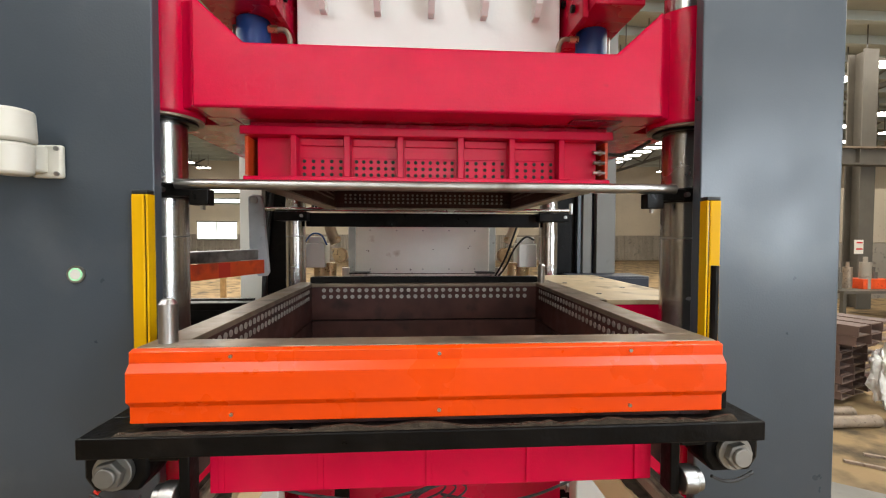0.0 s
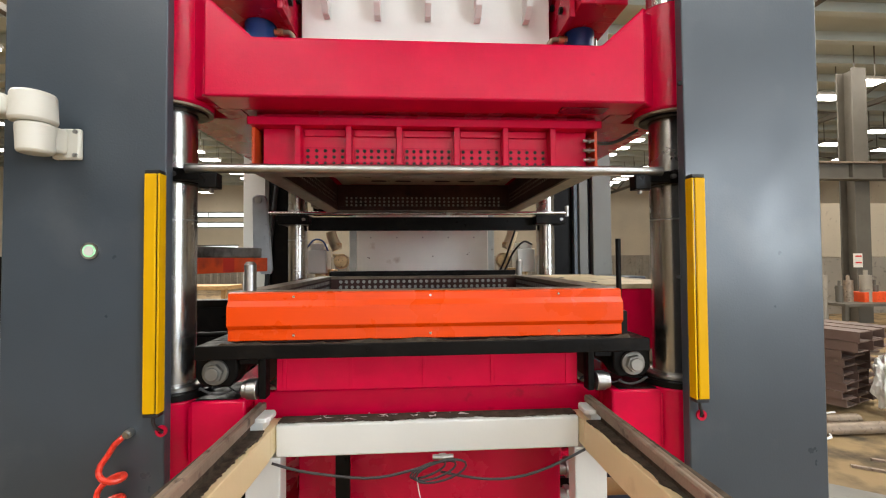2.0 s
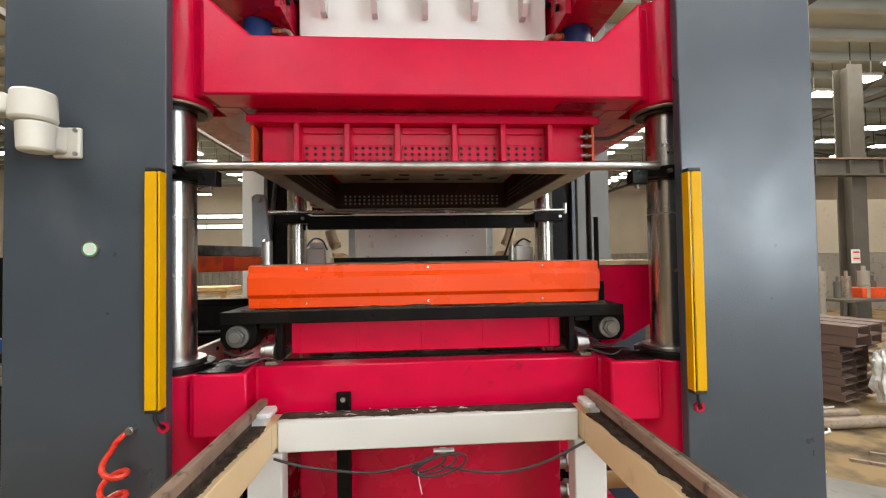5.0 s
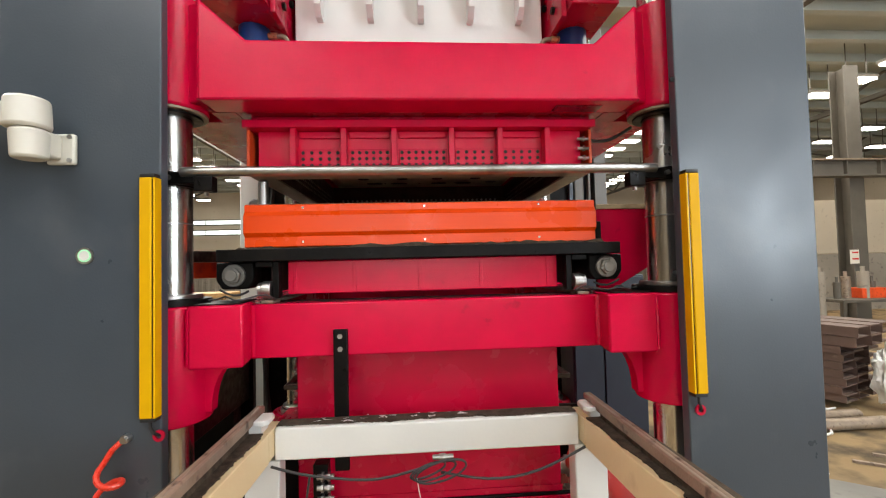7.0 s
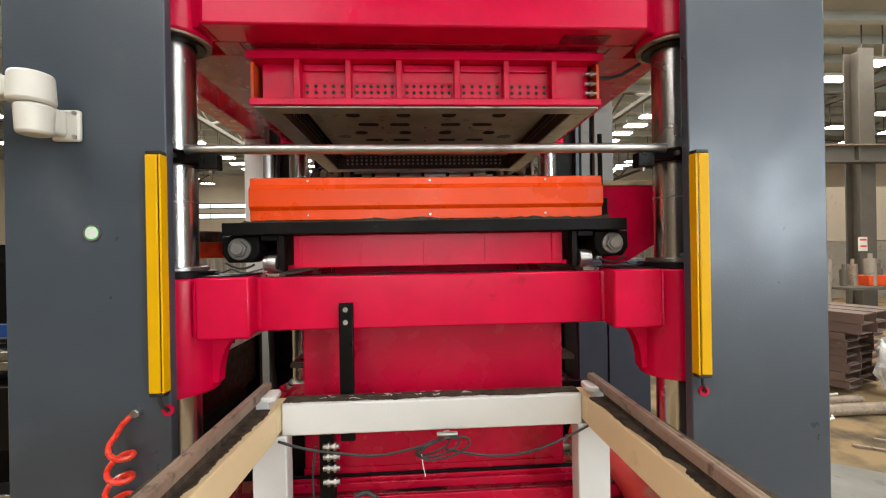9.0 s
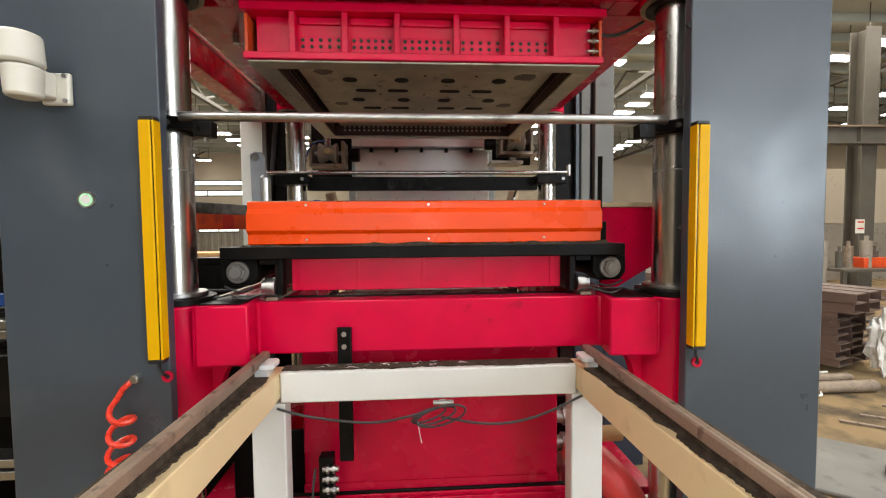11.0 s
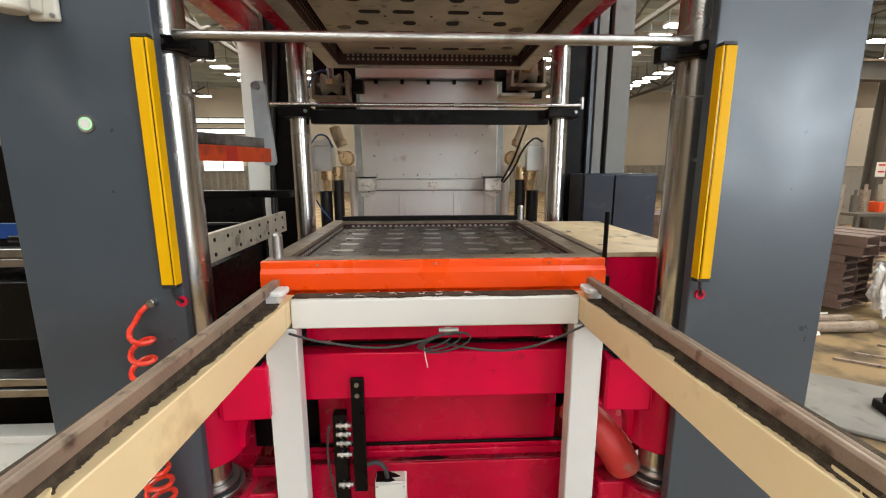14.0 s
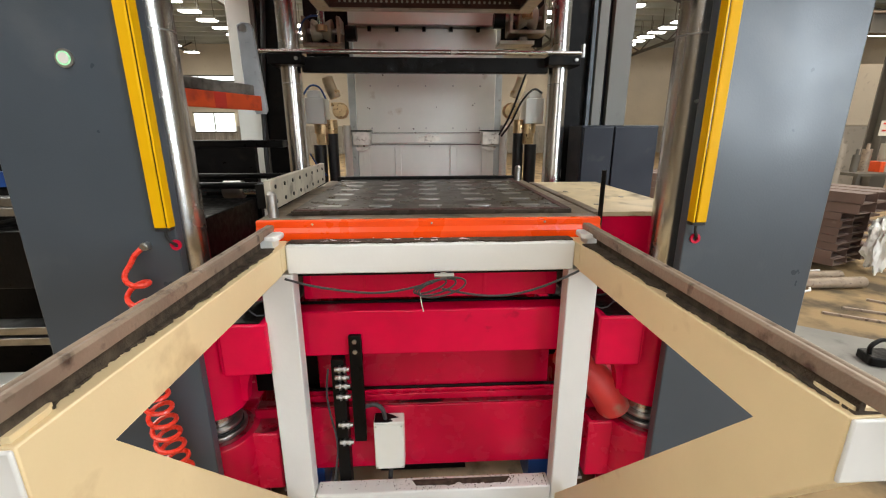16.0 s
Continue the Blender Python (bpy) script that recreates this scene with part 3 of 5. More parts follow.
solo("levelling_foot", Shape().box(0.4, 0.55, 0.24, 0.40, 0.0, 0.155), BLUE, (0.475, 0.32, 0), "blue painted steel levelling foot under the press", "machine foot", "levelling feet", bevel=0.004)
solo("sand_spill", Shape().box(-0.66, 0.66, 0.28, 1.55, 0.0, 0.012), PIT, (0, 0.6, 0), "pale dusty concrete patch under the press", "sand", kind="stuff")
part("feed_pipe", Shape().tube(bent([(0.722, 0.20, 0.43), (0.70, 0.205, 0.475), (0.66, 0.22, 0.535), (0.61, 0.27, 0.585), (0.55, 0.35, 0.61)]), 0.066, 28), DUSTRED, base, "dusty orange red pipe bend with sand on it")
# Added black plates give the dark of the open void beside the cylinder box.
part("void_shade_plate", Shape().box(-0.745, -0.482, 0.345, 0.36, 0.462, 0.712), BLACK, base, "black plate for the dark void under the arm")
part("void_shade_plate", Shape().box(0.482, 0.745, 0.58, 0.60, 0.462, 0.712), BLACK, base, "black plate for the dark void under the arm")
pf = thing("pipe_coupling", (0.53, 0.36, 0.76), "bare steel pipe couplings beside the cylinder box", "pipe fitting")
for x, z0 in ((0.53, 0.87), (0.53, 0.76)):
    part("pipe_fitting", Shape().cyl((0.36, z0), 0.028, "x", x - 0.05, x + 0.02, 18).cyl((0.36, z0), 0.038, "x", x - 0.02, x, 6), STEEL, pf)
solo("timber_roll", Shape().cyl((0.34, 0.80), 0.03, "x", 0.58, 0.74, 18), TAN, (0.66, 0.34, 0.8), "tan timber roll lying on the base fittings", "roll")

# fixed top of the press
crown = thing("overhead_press_frame", (0, 0.8, 2.8), "dark red side beams of the press head", "press crown")
for s, xa, xb in ((-1, -0.56, -0.80), (1, 0.56, 0.74)):
    part("side_beam", Shape().box(min(xa, xb), max(xa, xb), 0.25, 1.7, 2.612, 3.2), DARKRED, crown, bevel=0.004)
    part("bolt_plate", Shape().box(min(s * 0.535, s * 0.557), max(s * 0.535, s * 0.557), 0.30, 1.6, 2.59, 3.2), DARKRED, crown, bevel=0.003)
    for j in range(4):
        part("bolt_head", Shape().cyl((0.38 + j * 0.10, 2.66 + 0.07 * (j % 2)), 0.014, "x", s * 0.522, s * 0.5345, 6), BLACK, crown)
# Out of view; added to keep overhead light off the parts below.
part("unseen_shade_plate", Shape().box(-1.2, 1.2, 0.06, 1.85, 3.30, 3.345), DARKRED, crown, bevel=0.004)
part("cross_beam", Shape().box(-1.2, 1.2, 0.05, 0.35, 3.35, 3.9), RED, crown, bevel=0.005)
part("cross_beam", Shape().box(-1.2, 1.2, 1.45, 1.75, 3.35, 3.9), RED, crown, bevel=0.005)
for s, cx in ((-1, -0.668), (1, 0.634)):
    c = thing("lift_cylinder", (cx, 0.46, 2.4), "blue hydraulic cylinder over the upper platen", "cylinder", "lift cylinders")
    part("barrel", Shape().cyl((cx, 0.46), 0.060, "z", 2.44, 2.6115, 40), BLUE, c, bevel=0.004)
    part("piston_rod", Shape().cyl((cx, 0.46), 0.03, "z", 2.342, 2.4395, 24), CHROME, c)
    xn = cx - s * 0.06
    part("hose_fitting", Shape().cyl((0.44, 2.575), 0.013, "x", min(xn, xn - s * 0.035), max(xn, xn - s * 0.035), 6), BRASS, c, "brass elbow fitting")
    part("hose_end", Shape().tube(bent([(xn - s * 0.035, 0.44, 2.575), (xn - s * 0.06, 0.44, 2.572), (xn - s * 0.075, 0.445, 2.55), (xn - s * 0.078, 0.45, 2.50)]), 0.010), RAIL, c)
    part("tie_bar", Shape().cyl((cx + s * 0.083, 0.50), 0.011, "z", 2.345, 2.6115, 14), STEEL, c)
hop = thing("sand_hopper", (0, 0.9, 2.5), "white painted sand hopper above the platen", "hopper")
part("body", Shape().box(-0.515, 0.515, 0.48, 1.3, 2.46, 3.29), WHITE, hop, bevel=0.006)
part("flange", Shape().box(-0.53, 0.53, 0.40, 0.478, 2.84, 3.0), WHITE, hop, bevel=0.004)
for j in range(5):
    x = -0.41 + j * 0.205
    part("gusset", Shape().prism([(0.479, 2.655), (0.479, 2.839), (0.405, 2.839), (0.405, 2.69), (0.44, 2.655)], "x", x - 0.012, x + 0.012), WHITE, hop)

# ---- upper platen and its flask (these rise) ----
UZ = 2.178
up = thing("upper_platen", (0, 0.8, UZ), "glossy crimson upper press platen on guide sleeves", "press platen")
part("front_beam", Shape().prism([(-0.705, UZ), (0.705, UZ), (0.705, UZ + 0.325), (0.69, UZ + 0.308), (0.56, UZ + 0.19), (-0.56, UZ + 0.19), (-0.69, UZ + 0.308), (-0.705, UZ + 0.325)], "y", 0.08, 0.20), RED, up, bevel=0.007)
part("rear_beam", Shape().box(-0.73, 0.73, 1.56, 1.68, UZ, UZ + 0.19), RED, up, bevel=0.007)
part("core", Shape().box(-0.64, 0.64, 0.202, 0.30, UZ + 0.002, UZ + 0.16).box(-0.64, 0.64, 1.35, 1.555, UZ + 0.002, UZ + 0.16).box(-0.64, -0.52, 0.3005, 1.3495, UZ + 0.002, UZ + 0.16).box(0.52, 0.64, 0.3005, 1.3495, UZ + 0.002, UZ + 0.16).box(-0.519, 0.519, 0.3005, 1.3495, UZ + 0.14, UZ + 0.16), DARKRED, up, bevel=0.004)
for s in (-1, 1):
    part("end_web", Shape().prism([(s * 0.7055, 0.10), (s * 0.748, 0.112), (s * 0.760, 0.20), (s * 0.7055, 0.20)], "z", UZ + 0.002, UZ + 0.318), RED, up, bevel=0.006)
    part("weld_bead", Shape().tube([(s * (0.7065 + 0.0005 * math.sin(i * 2.3)), 0.096 + 0.001 * math.sin(i * 1.7), UZ + 0.006 + 0.0125 * i) for i in range(26)], 0.009, 8), RED, up)
    for y in (RY0, RY1):
        sleeve = part("sleeve", Shape().ring((s * RX, y), 0.063, 0.112, "z", UZ - 0.012, UZ + 0.345, 44), RED, up, bevel=0.008)
        part("sleeve_flange", Shape().ring((s * RX, y), 0.063, 0.108, "z", UZ - 0.021, UZ - 0.0122, 44), RAIL, sleeve, "oily steel wiper flange", 0.002)
        part("wiper_ring", Shape().ring((s * RX, y), 0.063, 0.092, "z", UZ - 0.029, UZ - 0.0212, 44), BLACK, sleeve, "black wiper ring", 0.002)
    part("corner_sheet", Shape().box(min(s * 0.6405, s * 0.72), max(s * 0.6405, s * 0.72), 0.2005, 0.2925, UZ + 0.001, UZ + 0.05), DARKRED, up)
    part("side_sheet", Shape().box(min(s * 0.641, s * 0.89), max(s * 0.641, s * 0.89), 0.293, 1.487, UZ + 0.001, UZ + 0.05), DARKRED, up, bevel=0.003)
part("mounting_plate", Shape().box(-0.60, 0.60, 0.235, 0.30, UZ - 0.0155, UZ + 0.001).box(-0.60, -0.53, 0.3005, 1.42, UZ - 0.0155, UZ + 0.001).box(0.53, 0.60, 0.3005, 1.42, UZ - 0.0155, UZ + 0.001), DARKRED, up, bevel=0.002)
part("recess_plate", Shape().box(0.44, 0.60, 0.125, 0.18, UZ - 0.004, UZ - 0.001), OILRED, up, "dark oily cover strip")
part("loose_cable", Shape().tube([(0.1 + i * 0.03, 0.14 + 0.02 * math.sin(i * 0.6), UZ + 0.195 + 0.006 * abs(math.sin(i * 0.5))) for i in range(15)], 0.004, 6), CABLE, up)

FY0, FY1, FW = 0.217, 1.43, 0.61
CB, CT = 1.976, 2.162


def cope():
    f = thing("upper_flask", (0, 0.8, CB), "crimson ribbed upper moulding flask with vent holes", "moulding flask")
    for x0, x1, y0, y1 in ((-FW - 0.01, FW + 0.01, FY0 - 0.004, 0.285), (-FW - 0.01, FW + 0.01, 1.36, FY1), (-FW - 0.01, -0.53, 0.2855, 1.3595), (0.53, FW + 0.01, 0.2855, 1.3595)):
        part("top_flange", Shape().box(x0, x1, y0, y1, CT - 0.028, CT), RED, f, bevel=0.003)
    part("bottom_flange", Shape().box(-FW, FW, FY0 - 0.004, 0.262, CB, CB + 0.024), RED, f, bevel=0.003)
    part("inner_lip", Shape().box(-FW, FW, 0.2625, 0.285, CB, CB + 0.024).box(-FW, FW, 1.36, FY1, CB, CB + 0.024).box(-FW, -0.525, 0.2855, 1.3595, CB, CB + 0.024).box(0.525, FW, 0.2855, 1.3595, CB, CB + 0.024), INNER, f, "rusty dark inner lip", 0.003)
    part("rim", Shape().box(-FW + 0.01, FW - 0.01, FY0 + 0.006, 0.286, CB - 0.008, CB - 0.0005).box(-FW + 0.01, FW - 0.01, 1.36, FY1 - 0.01, CB - 0.008, CB - 0.0005).box(-FW + 0.01, -0.526, 0.2865, 1.3595, CB - 0.008, CB - 0.0005).box(0.526, FW - 0.01, 0.2865, 1.3595, CB - 0.008, CB - 0.0005), PALERIM, f, "worn bare steel rim", 0.002)
    part("front_wall", Shape().box(-FW + 0.03, FW - 0.03, FY0 + 0.045, 0.272, CB + 0.0245, CT - 0.0285), RED, f)
    part("front_lining", Shape().box(-FW + 0.03, FW - 0.03, 0.2725, 0.284, CB + 0.0245, CT - 0.0285), INNER, f)
    part("back_wall", Shape().box(-FW + 0.03, FW - 0.03, 1.362, FY1 - 0.02, CB + 0.0245, CT - 0.0285), INNER, f)
    for s in (-1, 1):
        part("side_wall", Shape().box(min(s * 0.53, s * 0.58), max(s * 0.53, s * 0.58), 0.286, 1.36, CB + 0.0245, CT - 0.0285), INNER, f)
        part("side_cover", Shape().prism([(FY0 + 0.02, CB + 0.03), (FY1 - 0.1, CB + 0.03), (FY1 - 0.1, CT - 0.03), (FY0 + 0.02, CT - 0.03)], "x", s * 0.602, s * 0.612), OLDORANGE, f, "orange side cover")
    edges = (-0.565, -0.452, -0.279, -0.104, 0.098, 0.272, 0.443, 0.56)
    for x in edges[1:-1]:
        part("rib", Shape().box(x - 0.010, x + 0.010, FY0 + 0.002, FY0 + 0.0445, CB + 0.0242, CT - 0.0282), RED, f, bevel=0.002)
    for a, b in zip(edges[1:-2], edges[2:-1]):
        part("vent_panel", Shape().box(a + 0.016, b - 0.016, FY0 + 0.040, FY0 + 0.0448, CB + 0.026, CB + 0.092), RED, f, bevel=0.002)
        part("bay_lip", Shape().box(a + 0.016, b - 0.016, FY0 + 0.036, FY0 + 0.0448, CT - 0.055, CT - 0.031), RED, f, bevel=0.002)
        v = Shape()
        n = max(5, round((b - a - 0.04) / 0.0245))
        for i in range(n):
            for k in range(3):
                v.cyl((a + 0.026 + (b - a - 0.052) * i / (n - 1), CB + 0.036 + 0.022 * k), 0.0062, "y", FY0 + 0.0385, FY0 + 0.0402, 10)
        tagged(part("vent_hole", v, HOLE, f), kind="stuff")
    for s in (1,):
        for k in range(3):
            part("clamp_bolt", Shape().cyl((FY0 + 0.02, CB + 0.05 + 0.035 * k), 0.006, "x", s * 0.56, s * 0.60, 12).cyl((FY0 + 0.02, CB + 0.05 + 0.035 * k), 0.011, "x", s * 0.578, s * 0.586, 6), STEEL, f)
    w = Shape()
    for i in range(34):
        for k in range(3):
            w.cyl((-0.47 + 0.94 * i / 33, CB + 0.03 + 0.022 * k), 0.007, "y", 1.3585, 1.3618, 8)
    tagged(part("vent_plug", w, VENT, f), kind="stuff")
    w = Shape()
    for s in (-1, 1):
        for i in range(34):
            for k in range(3):
                w.cyl((0.34 + 0.96 * i / 33, CB + 0.045 + 0.022 * k), 0.0055, "x", s * 0.5285, s * 0.5302, 8)
    tagged(part("side_vent_plug", w, VENT, f), kind="stuff")
    cabl = [(0.60 + 0.02 * i, FY0 + 0.05, CT - 0.06 - 0.02 * math.sin(i * 0.4) + 0.004 * i) for i in range(10)]
    part("sensor_cable", Shape().tube(cabl, 0.006, 6), CABLE, f)
    return f


upper_flask = cope()


def pressure_plate():
    z = CB + 0.155
    f = thing("pressure_plate", (0, 0.82, z), "stained pale pressure plate with oval slots", "press plate")
    pl = part("plate", Shape().box(-0.50, 0.50, 0.30, 1.345, z, z + 0.025), PALEPLATE, f, bevel=0.003)
    for j in range(7):
        y = 0.42 + 0.1345 * j
        wide = j % 2 == 0
        for x in ((-0.27, -0.128, 0.104, 0.25) if wide else (-0.32, -0.107, 0.087, 0.303)):
            w2, h2 = (0.046, 0.018) if wide else (0.030, 0.026)
            pts = []
            for k in range(16):
                q = 2 * math.pi * k / 16
                pts.append((x + (w2 - h2 if math.cos(q) > 0 else h2 - w2) + h2 * math.cos(q), y + h2 * math.sin(q)))
            part("slot", Shape().prism(pts, "z", z - 0.002, z + 0.002), HOLE, pl)
    for x, y, r in ((-0.41, 0.47, 0.035), (0.40, 0.50, 0.045), (-0.41, 0.89, 0.032), (0.395, 0.90, 0.036), (0.41, 1.2, 0.03)):
        pts = [(x + r * (1 + 0.35 * noise.noise(Vector((k * 0.9, x * 9, y)))) * math.cos(2 * math.pi * k / 20), y + 0.8 * r * (1 + 0.35 * noise.noise(Vector((k * 0.7, y * 7, x)))) * math.sin(2 * math.pi * k / 20)) for k in range(20)]
        part("oil_blot", Shape().prism(pts, "z", z - 0.0015, z + 0.001), OILBROWN, pl, "brown blot of dried oil")
    for x in (-0.21, -0.01, 0.20):
        for j in range(4):
            part("vent_bore", Shape().cyl((x, 0.5 + 0.24 * j), 0.006, "z", z - 0.0018, z + 0.001, 10), HOLE, pl)
    for k in (-1, 1):
        part("edge_strip", Shape().box(min(k * 0.455, k * 0.499), max(k * 0.455, k * 0.499), 0.302, 1.343, z - 0.0016, z - 0.0002), PALEPLATE, pl, "stained pale edge strip")
    for i in range(9):
        for k in (-1, 1):
            part("plate_screw", Shape().cyl((k * 0.485, 0.34 + 0.12 * i), 0.006, "z", z - 0.0025, z + 0.001, 8), STEEL, pl)
    part("stem", Shape().cyl((0, 0.82), 0.09, "z", z + 0.0255, z + 0.7, 28), CHROME, f)
    return f


press_plate = pressure_plate()

# cross bars clamped on the rods
fb = thing("front_guide_bar", (0, 0.1, 1.955), "polished steel bar clamped across the front rods", "guide bar", "guide bars")
part("bar", Shape().cyl((0.098, 1.957), 0.0152, "x", -0.762, 0.762, 28), STEEL, fb)
for s in (-1, 1):
    part("clamp", Shape().ring((s * RX, RY0), 0.0625, 0.083, "z", 1.918, 1.962, 40), BLACK, fb, "black clamp ring", 0.002)
    part("clamp_block", Shape().box(min(s * 0.70, s * 0.80), max(s * 0.70, s * 0.80), 0.10, 0.16, 1.922, 1.958), BLACK, fb, "black clamp block", 0.003)
    part("bar_end_block", Shape().box(min(s * 0.665, s * 0.72), max(s * 0.665, s * 0.72), 0.085, 0.125, 1.895, 1.942), BLACK, fb, "black bar holder", 0.003)
    part("clamp_screw", Shape().cyl((s * 0.69, 0.105), 0.008, "z", 1.882, 1.8945, 6), STEEL, fb)
    part("clamp_screw", Shape().cyl((s * 0.80, 1.94), 0.008, "y", 0.088, 0.0995, 12), STEEL, fb)
rb = thing("rear_guide_bar", (0, 1.5, 1.97), "polished steel bar clamped across the rear rods", "guide bar", "guide bars")
part("bar", Shape().cyl((1.5, 1.972), 0.013, "x", -0.99, 0.95, 20), CHROME, rb)
part("black_beam", Shape().box(-0.76, 0.76, 1.56, 1.62, 1.865, 1.953), BLACK, rb, "black steel cross beam", 0.004)
for s in (-1, 1):
    part("clamp", Shape().box(s * RX - 0.1, s * RX + 0.1, 1.48, 1.68, 1.90, 1.957), BLACK, rb, "black rod clamp", 0.005)
    part("clamp_screw", Shape().cyl((s * RX + 0.07, 1.93), 0.01, "y", 1.466, 1.4795, 12), STEEL, rb)
part("end_stop", Shape().box(0.945, 0.957, 1.48, 1.52, 1.95, 2.02), STEEL, rb)

# ---- lower platen (rises and sinks) ----
LZ = 1.243
low = thing("lower_platen", (0, 0.8, LZ), "crimson lower press platen with guide sleeves", "press platen")
part("front_beam", Shape().box(-0.605, 0.605, 0.20, 0.28, LZ - 0.188, LZ - 0.008), RED, low, bevel=0.006)
for s in (-1, 1):
    part("beam_shoulder", Shape().prism([(s * 0.575, 0.085), (s * 0.735, 0.075), (s * 0.735, 0.28), (s * 0.607, 0.28), (s * 0.592, 0.199)], "z", LZ - 0.19, LZ + 0.002), RED, low, bevel=0.008)
    part("weld_bead", Shape().tube([(s * 0.588, 0.197 + 0.001 * math.sin(i * 2), LZ - 0.18 + 0.0105 * i) for i in range(17)], 0.01, 6), RED, low)
    for y in (RY0, RY1):
        sleeve = part("sleeve", Shape().ring((s * RX, y), 0.063, 0.118, "z", LZ - 0.365, LZ + 0.0, 44), RED, low, bevel=0.006)
        part("sleeve_flange", Shape().ring((s * RX, y), 0.063, 0.116, "z", LZ + 0.0005, LZ + 0.02, 44), BLACK, sleeve, "oily black wiper flange", 0.002)
        part("wiper_ring", Shape().ring((s * RX, y), 0.063, 0.09, "z", LZ + 0.0205, LZ + 0.034, 44), STEEL, sleeve, "worn steel wiper ring", 0.002)
    part("side_beam", Shape().box(min(s * 0.6, s * 0.72), max(s * 0.6, s * 0.72), 0.282, 1.55, LZ - 0.165, LZ - 0.01), DARKRED, low, bevel=0.004)
    arc = [(s * (0.634 + 0.068 * math.sin(k * math.pi / 12)), LZ - 0.191 - 0.15 * (1 - math.cos(k * math.pi / 12))) for k in range(7)]
    part("gusset", Shape().prism(arc + [(s * 0.735, LZ - 0.341), (s * 0.735, LZ - 0.191)], "y", 0.155, 0.20), RED, low, bevel=0.003)
    part("weld_bead", Shape().tube([(s * (0.736 + 0.0006 * math.sin(i * 2.1)), 0.083 + 0.001 * math.sin(i * 1.3), LZ - 0.18 + 0.0105 * i) for i in range(17)], 0.006, 6), RED, low)
    part("track_bar", Shape().box(min(s * 0.525, s * 0.565), max(s * 0.525, s * 0.565), 0.21, 1.5, LZ - 0.0075, LZ + 0.004), RAIL, low, "worn steel track", 0.002)
    part("oily_deck", Shape().box(min(s * 0.60, s * 0.725), max(s * 0.60, s * 0.725), 0.09, 0.27, LZ + 0.0025, LZ + 0.006), BLACK, low, "black oily deck")
part("deck", Shape().box(-0.595, 0.595, 0.282, 0.30, LZ - 0.16, LZ - 0.004), BLACK, low, "black oily deck plate", 0.003)
part("rear_beam", Shape().box(-0.71, 0.71, 1.56, 1.7, LZ - 0.165, LZ), RED, low, bevel=0.006)
part("cylinder_box_front", Shape().box(-0.475, 0.475, 0.30, 0.32, LZ - 0.75, LZ - 0.162), DARKRED, low, "crimson box round the lower cylinder", 0.006)
for s in (-1, 1):
    part("cylinder_box_side", Shape().box(min(s * 0.455, s * 0.475), max(s * 0.455, s * 0.475), 0.3205, 1.5, LZ - 0.75, LZ - 0.162), RED, low)
part("cylinder_box_foot", Shape().box(-0.475, 0.475, 0.295, 0.2995, LZ - 0.75, LZ - 0.705), DARKRED, low)
tripb = part("trip_bar", Shape().box(-0.323, -0.276, 0.180, 0.1985, LZ - 0.56, LZ - 0.098), BLACK, low, "black steel trip bar", 0.003)
for z in (LZ - 0.12, LZ - 0.162):
    part("trip_bolt", Shape().cyl((-0.30, z), 0.009, "y", 0.174, 0.1795, 6), STEEL, tripb)
for s, r in ((-1, 0.0), (1, 0.3)):
    pts = [(s * (0.50 + 0.02 * i), 0.16 + 0.03 * math.sin(i * 0.8 + r), LZ + 0.012 + 0.012 * math.sin(i * 0.6 + r) ** 2) for i in range(12)]
    part("loose_cable", Shape().tube(pts, 0.003, 6), CABLE, low)

pit = thing("floor_plate", (0, 0.5, 0), "pale dusty steel plate on the floor under the press", "floor plate")
part("plate", Shape().box(-0.44, 0.62, 0.19, 1.2, 0.001, 0.014), TABLE, pit, bevel=0.003)
part("slot_strip", Shape().box(-0.25, 0.14, 0.36, 0.42, 0.0145, 0.02), BLACK, pit, "black slot cover")

# proximity switches on their own post, with a junction box
post = thing("switch_post", (-0.345, 0.10, 0), "black switch post with steel proximity sensors", "sensor post")
part("post", Shape().box(-0.395, -0.347, 0.185, 0.2295, 0.05, 0.69), BLACK, post, bevel=0.002)
for z in (0.655, 0.62, 0.583, 0.537, 0.41, 0.33):
    part("sensor", Shape().cyl((0.176, z), 0.009, "x", -0.38, -0.326, 12).cyl((0.176, z), 0.015, "x", -0.366, -0.358, 6).cyl((0.176, z), 0.015, "x", -0.345, -0.337, 6), STEEL, post)
part("sensor_cable", Shape().tube([(-0.405 - 0.012 * math.sin(i * 0.5), 0.18, 0.655 - 0.036 * i) for i in range(17)], 0.004, 6), CABLE, post)
jb = thing("junction_box", (-0.18, 0.19, 0.22), "pale grey junction box with a cable", "junction box")
part("box", Shape().box(-0.245, -0.127, 0.165, 0.2295, 0.225, 0.435), PANEL, jb, bevel=0.005)
part("oil_blot", Shape().prism([(-0.242, 0.17), (-0.19, 0.168), (-0.17, 0.175), (-0.185, 0.19), (-0.15, 0.196), (-0.17, 0.21), (-0.20, 0.226), (-0.242, 0.226)], "z", 0.4352, 0.4375), BLACK, jb, "blot of black oil")
lid = part("lid", Shape().box(-0.243, -0.129, 0.157, 0.1645, 0.227, 0.433), PANEL, jb, bevel=0.003)
for x, z in ((-0.236, 0.425), (-0.136, 0.425), (-0.236, 0.235), (-0.136, 0.235)):
    part("lid_screw", Shape().cyl((x, z), 0.004, "y", 0.155, 0.1568, 8), STEEL, lid)
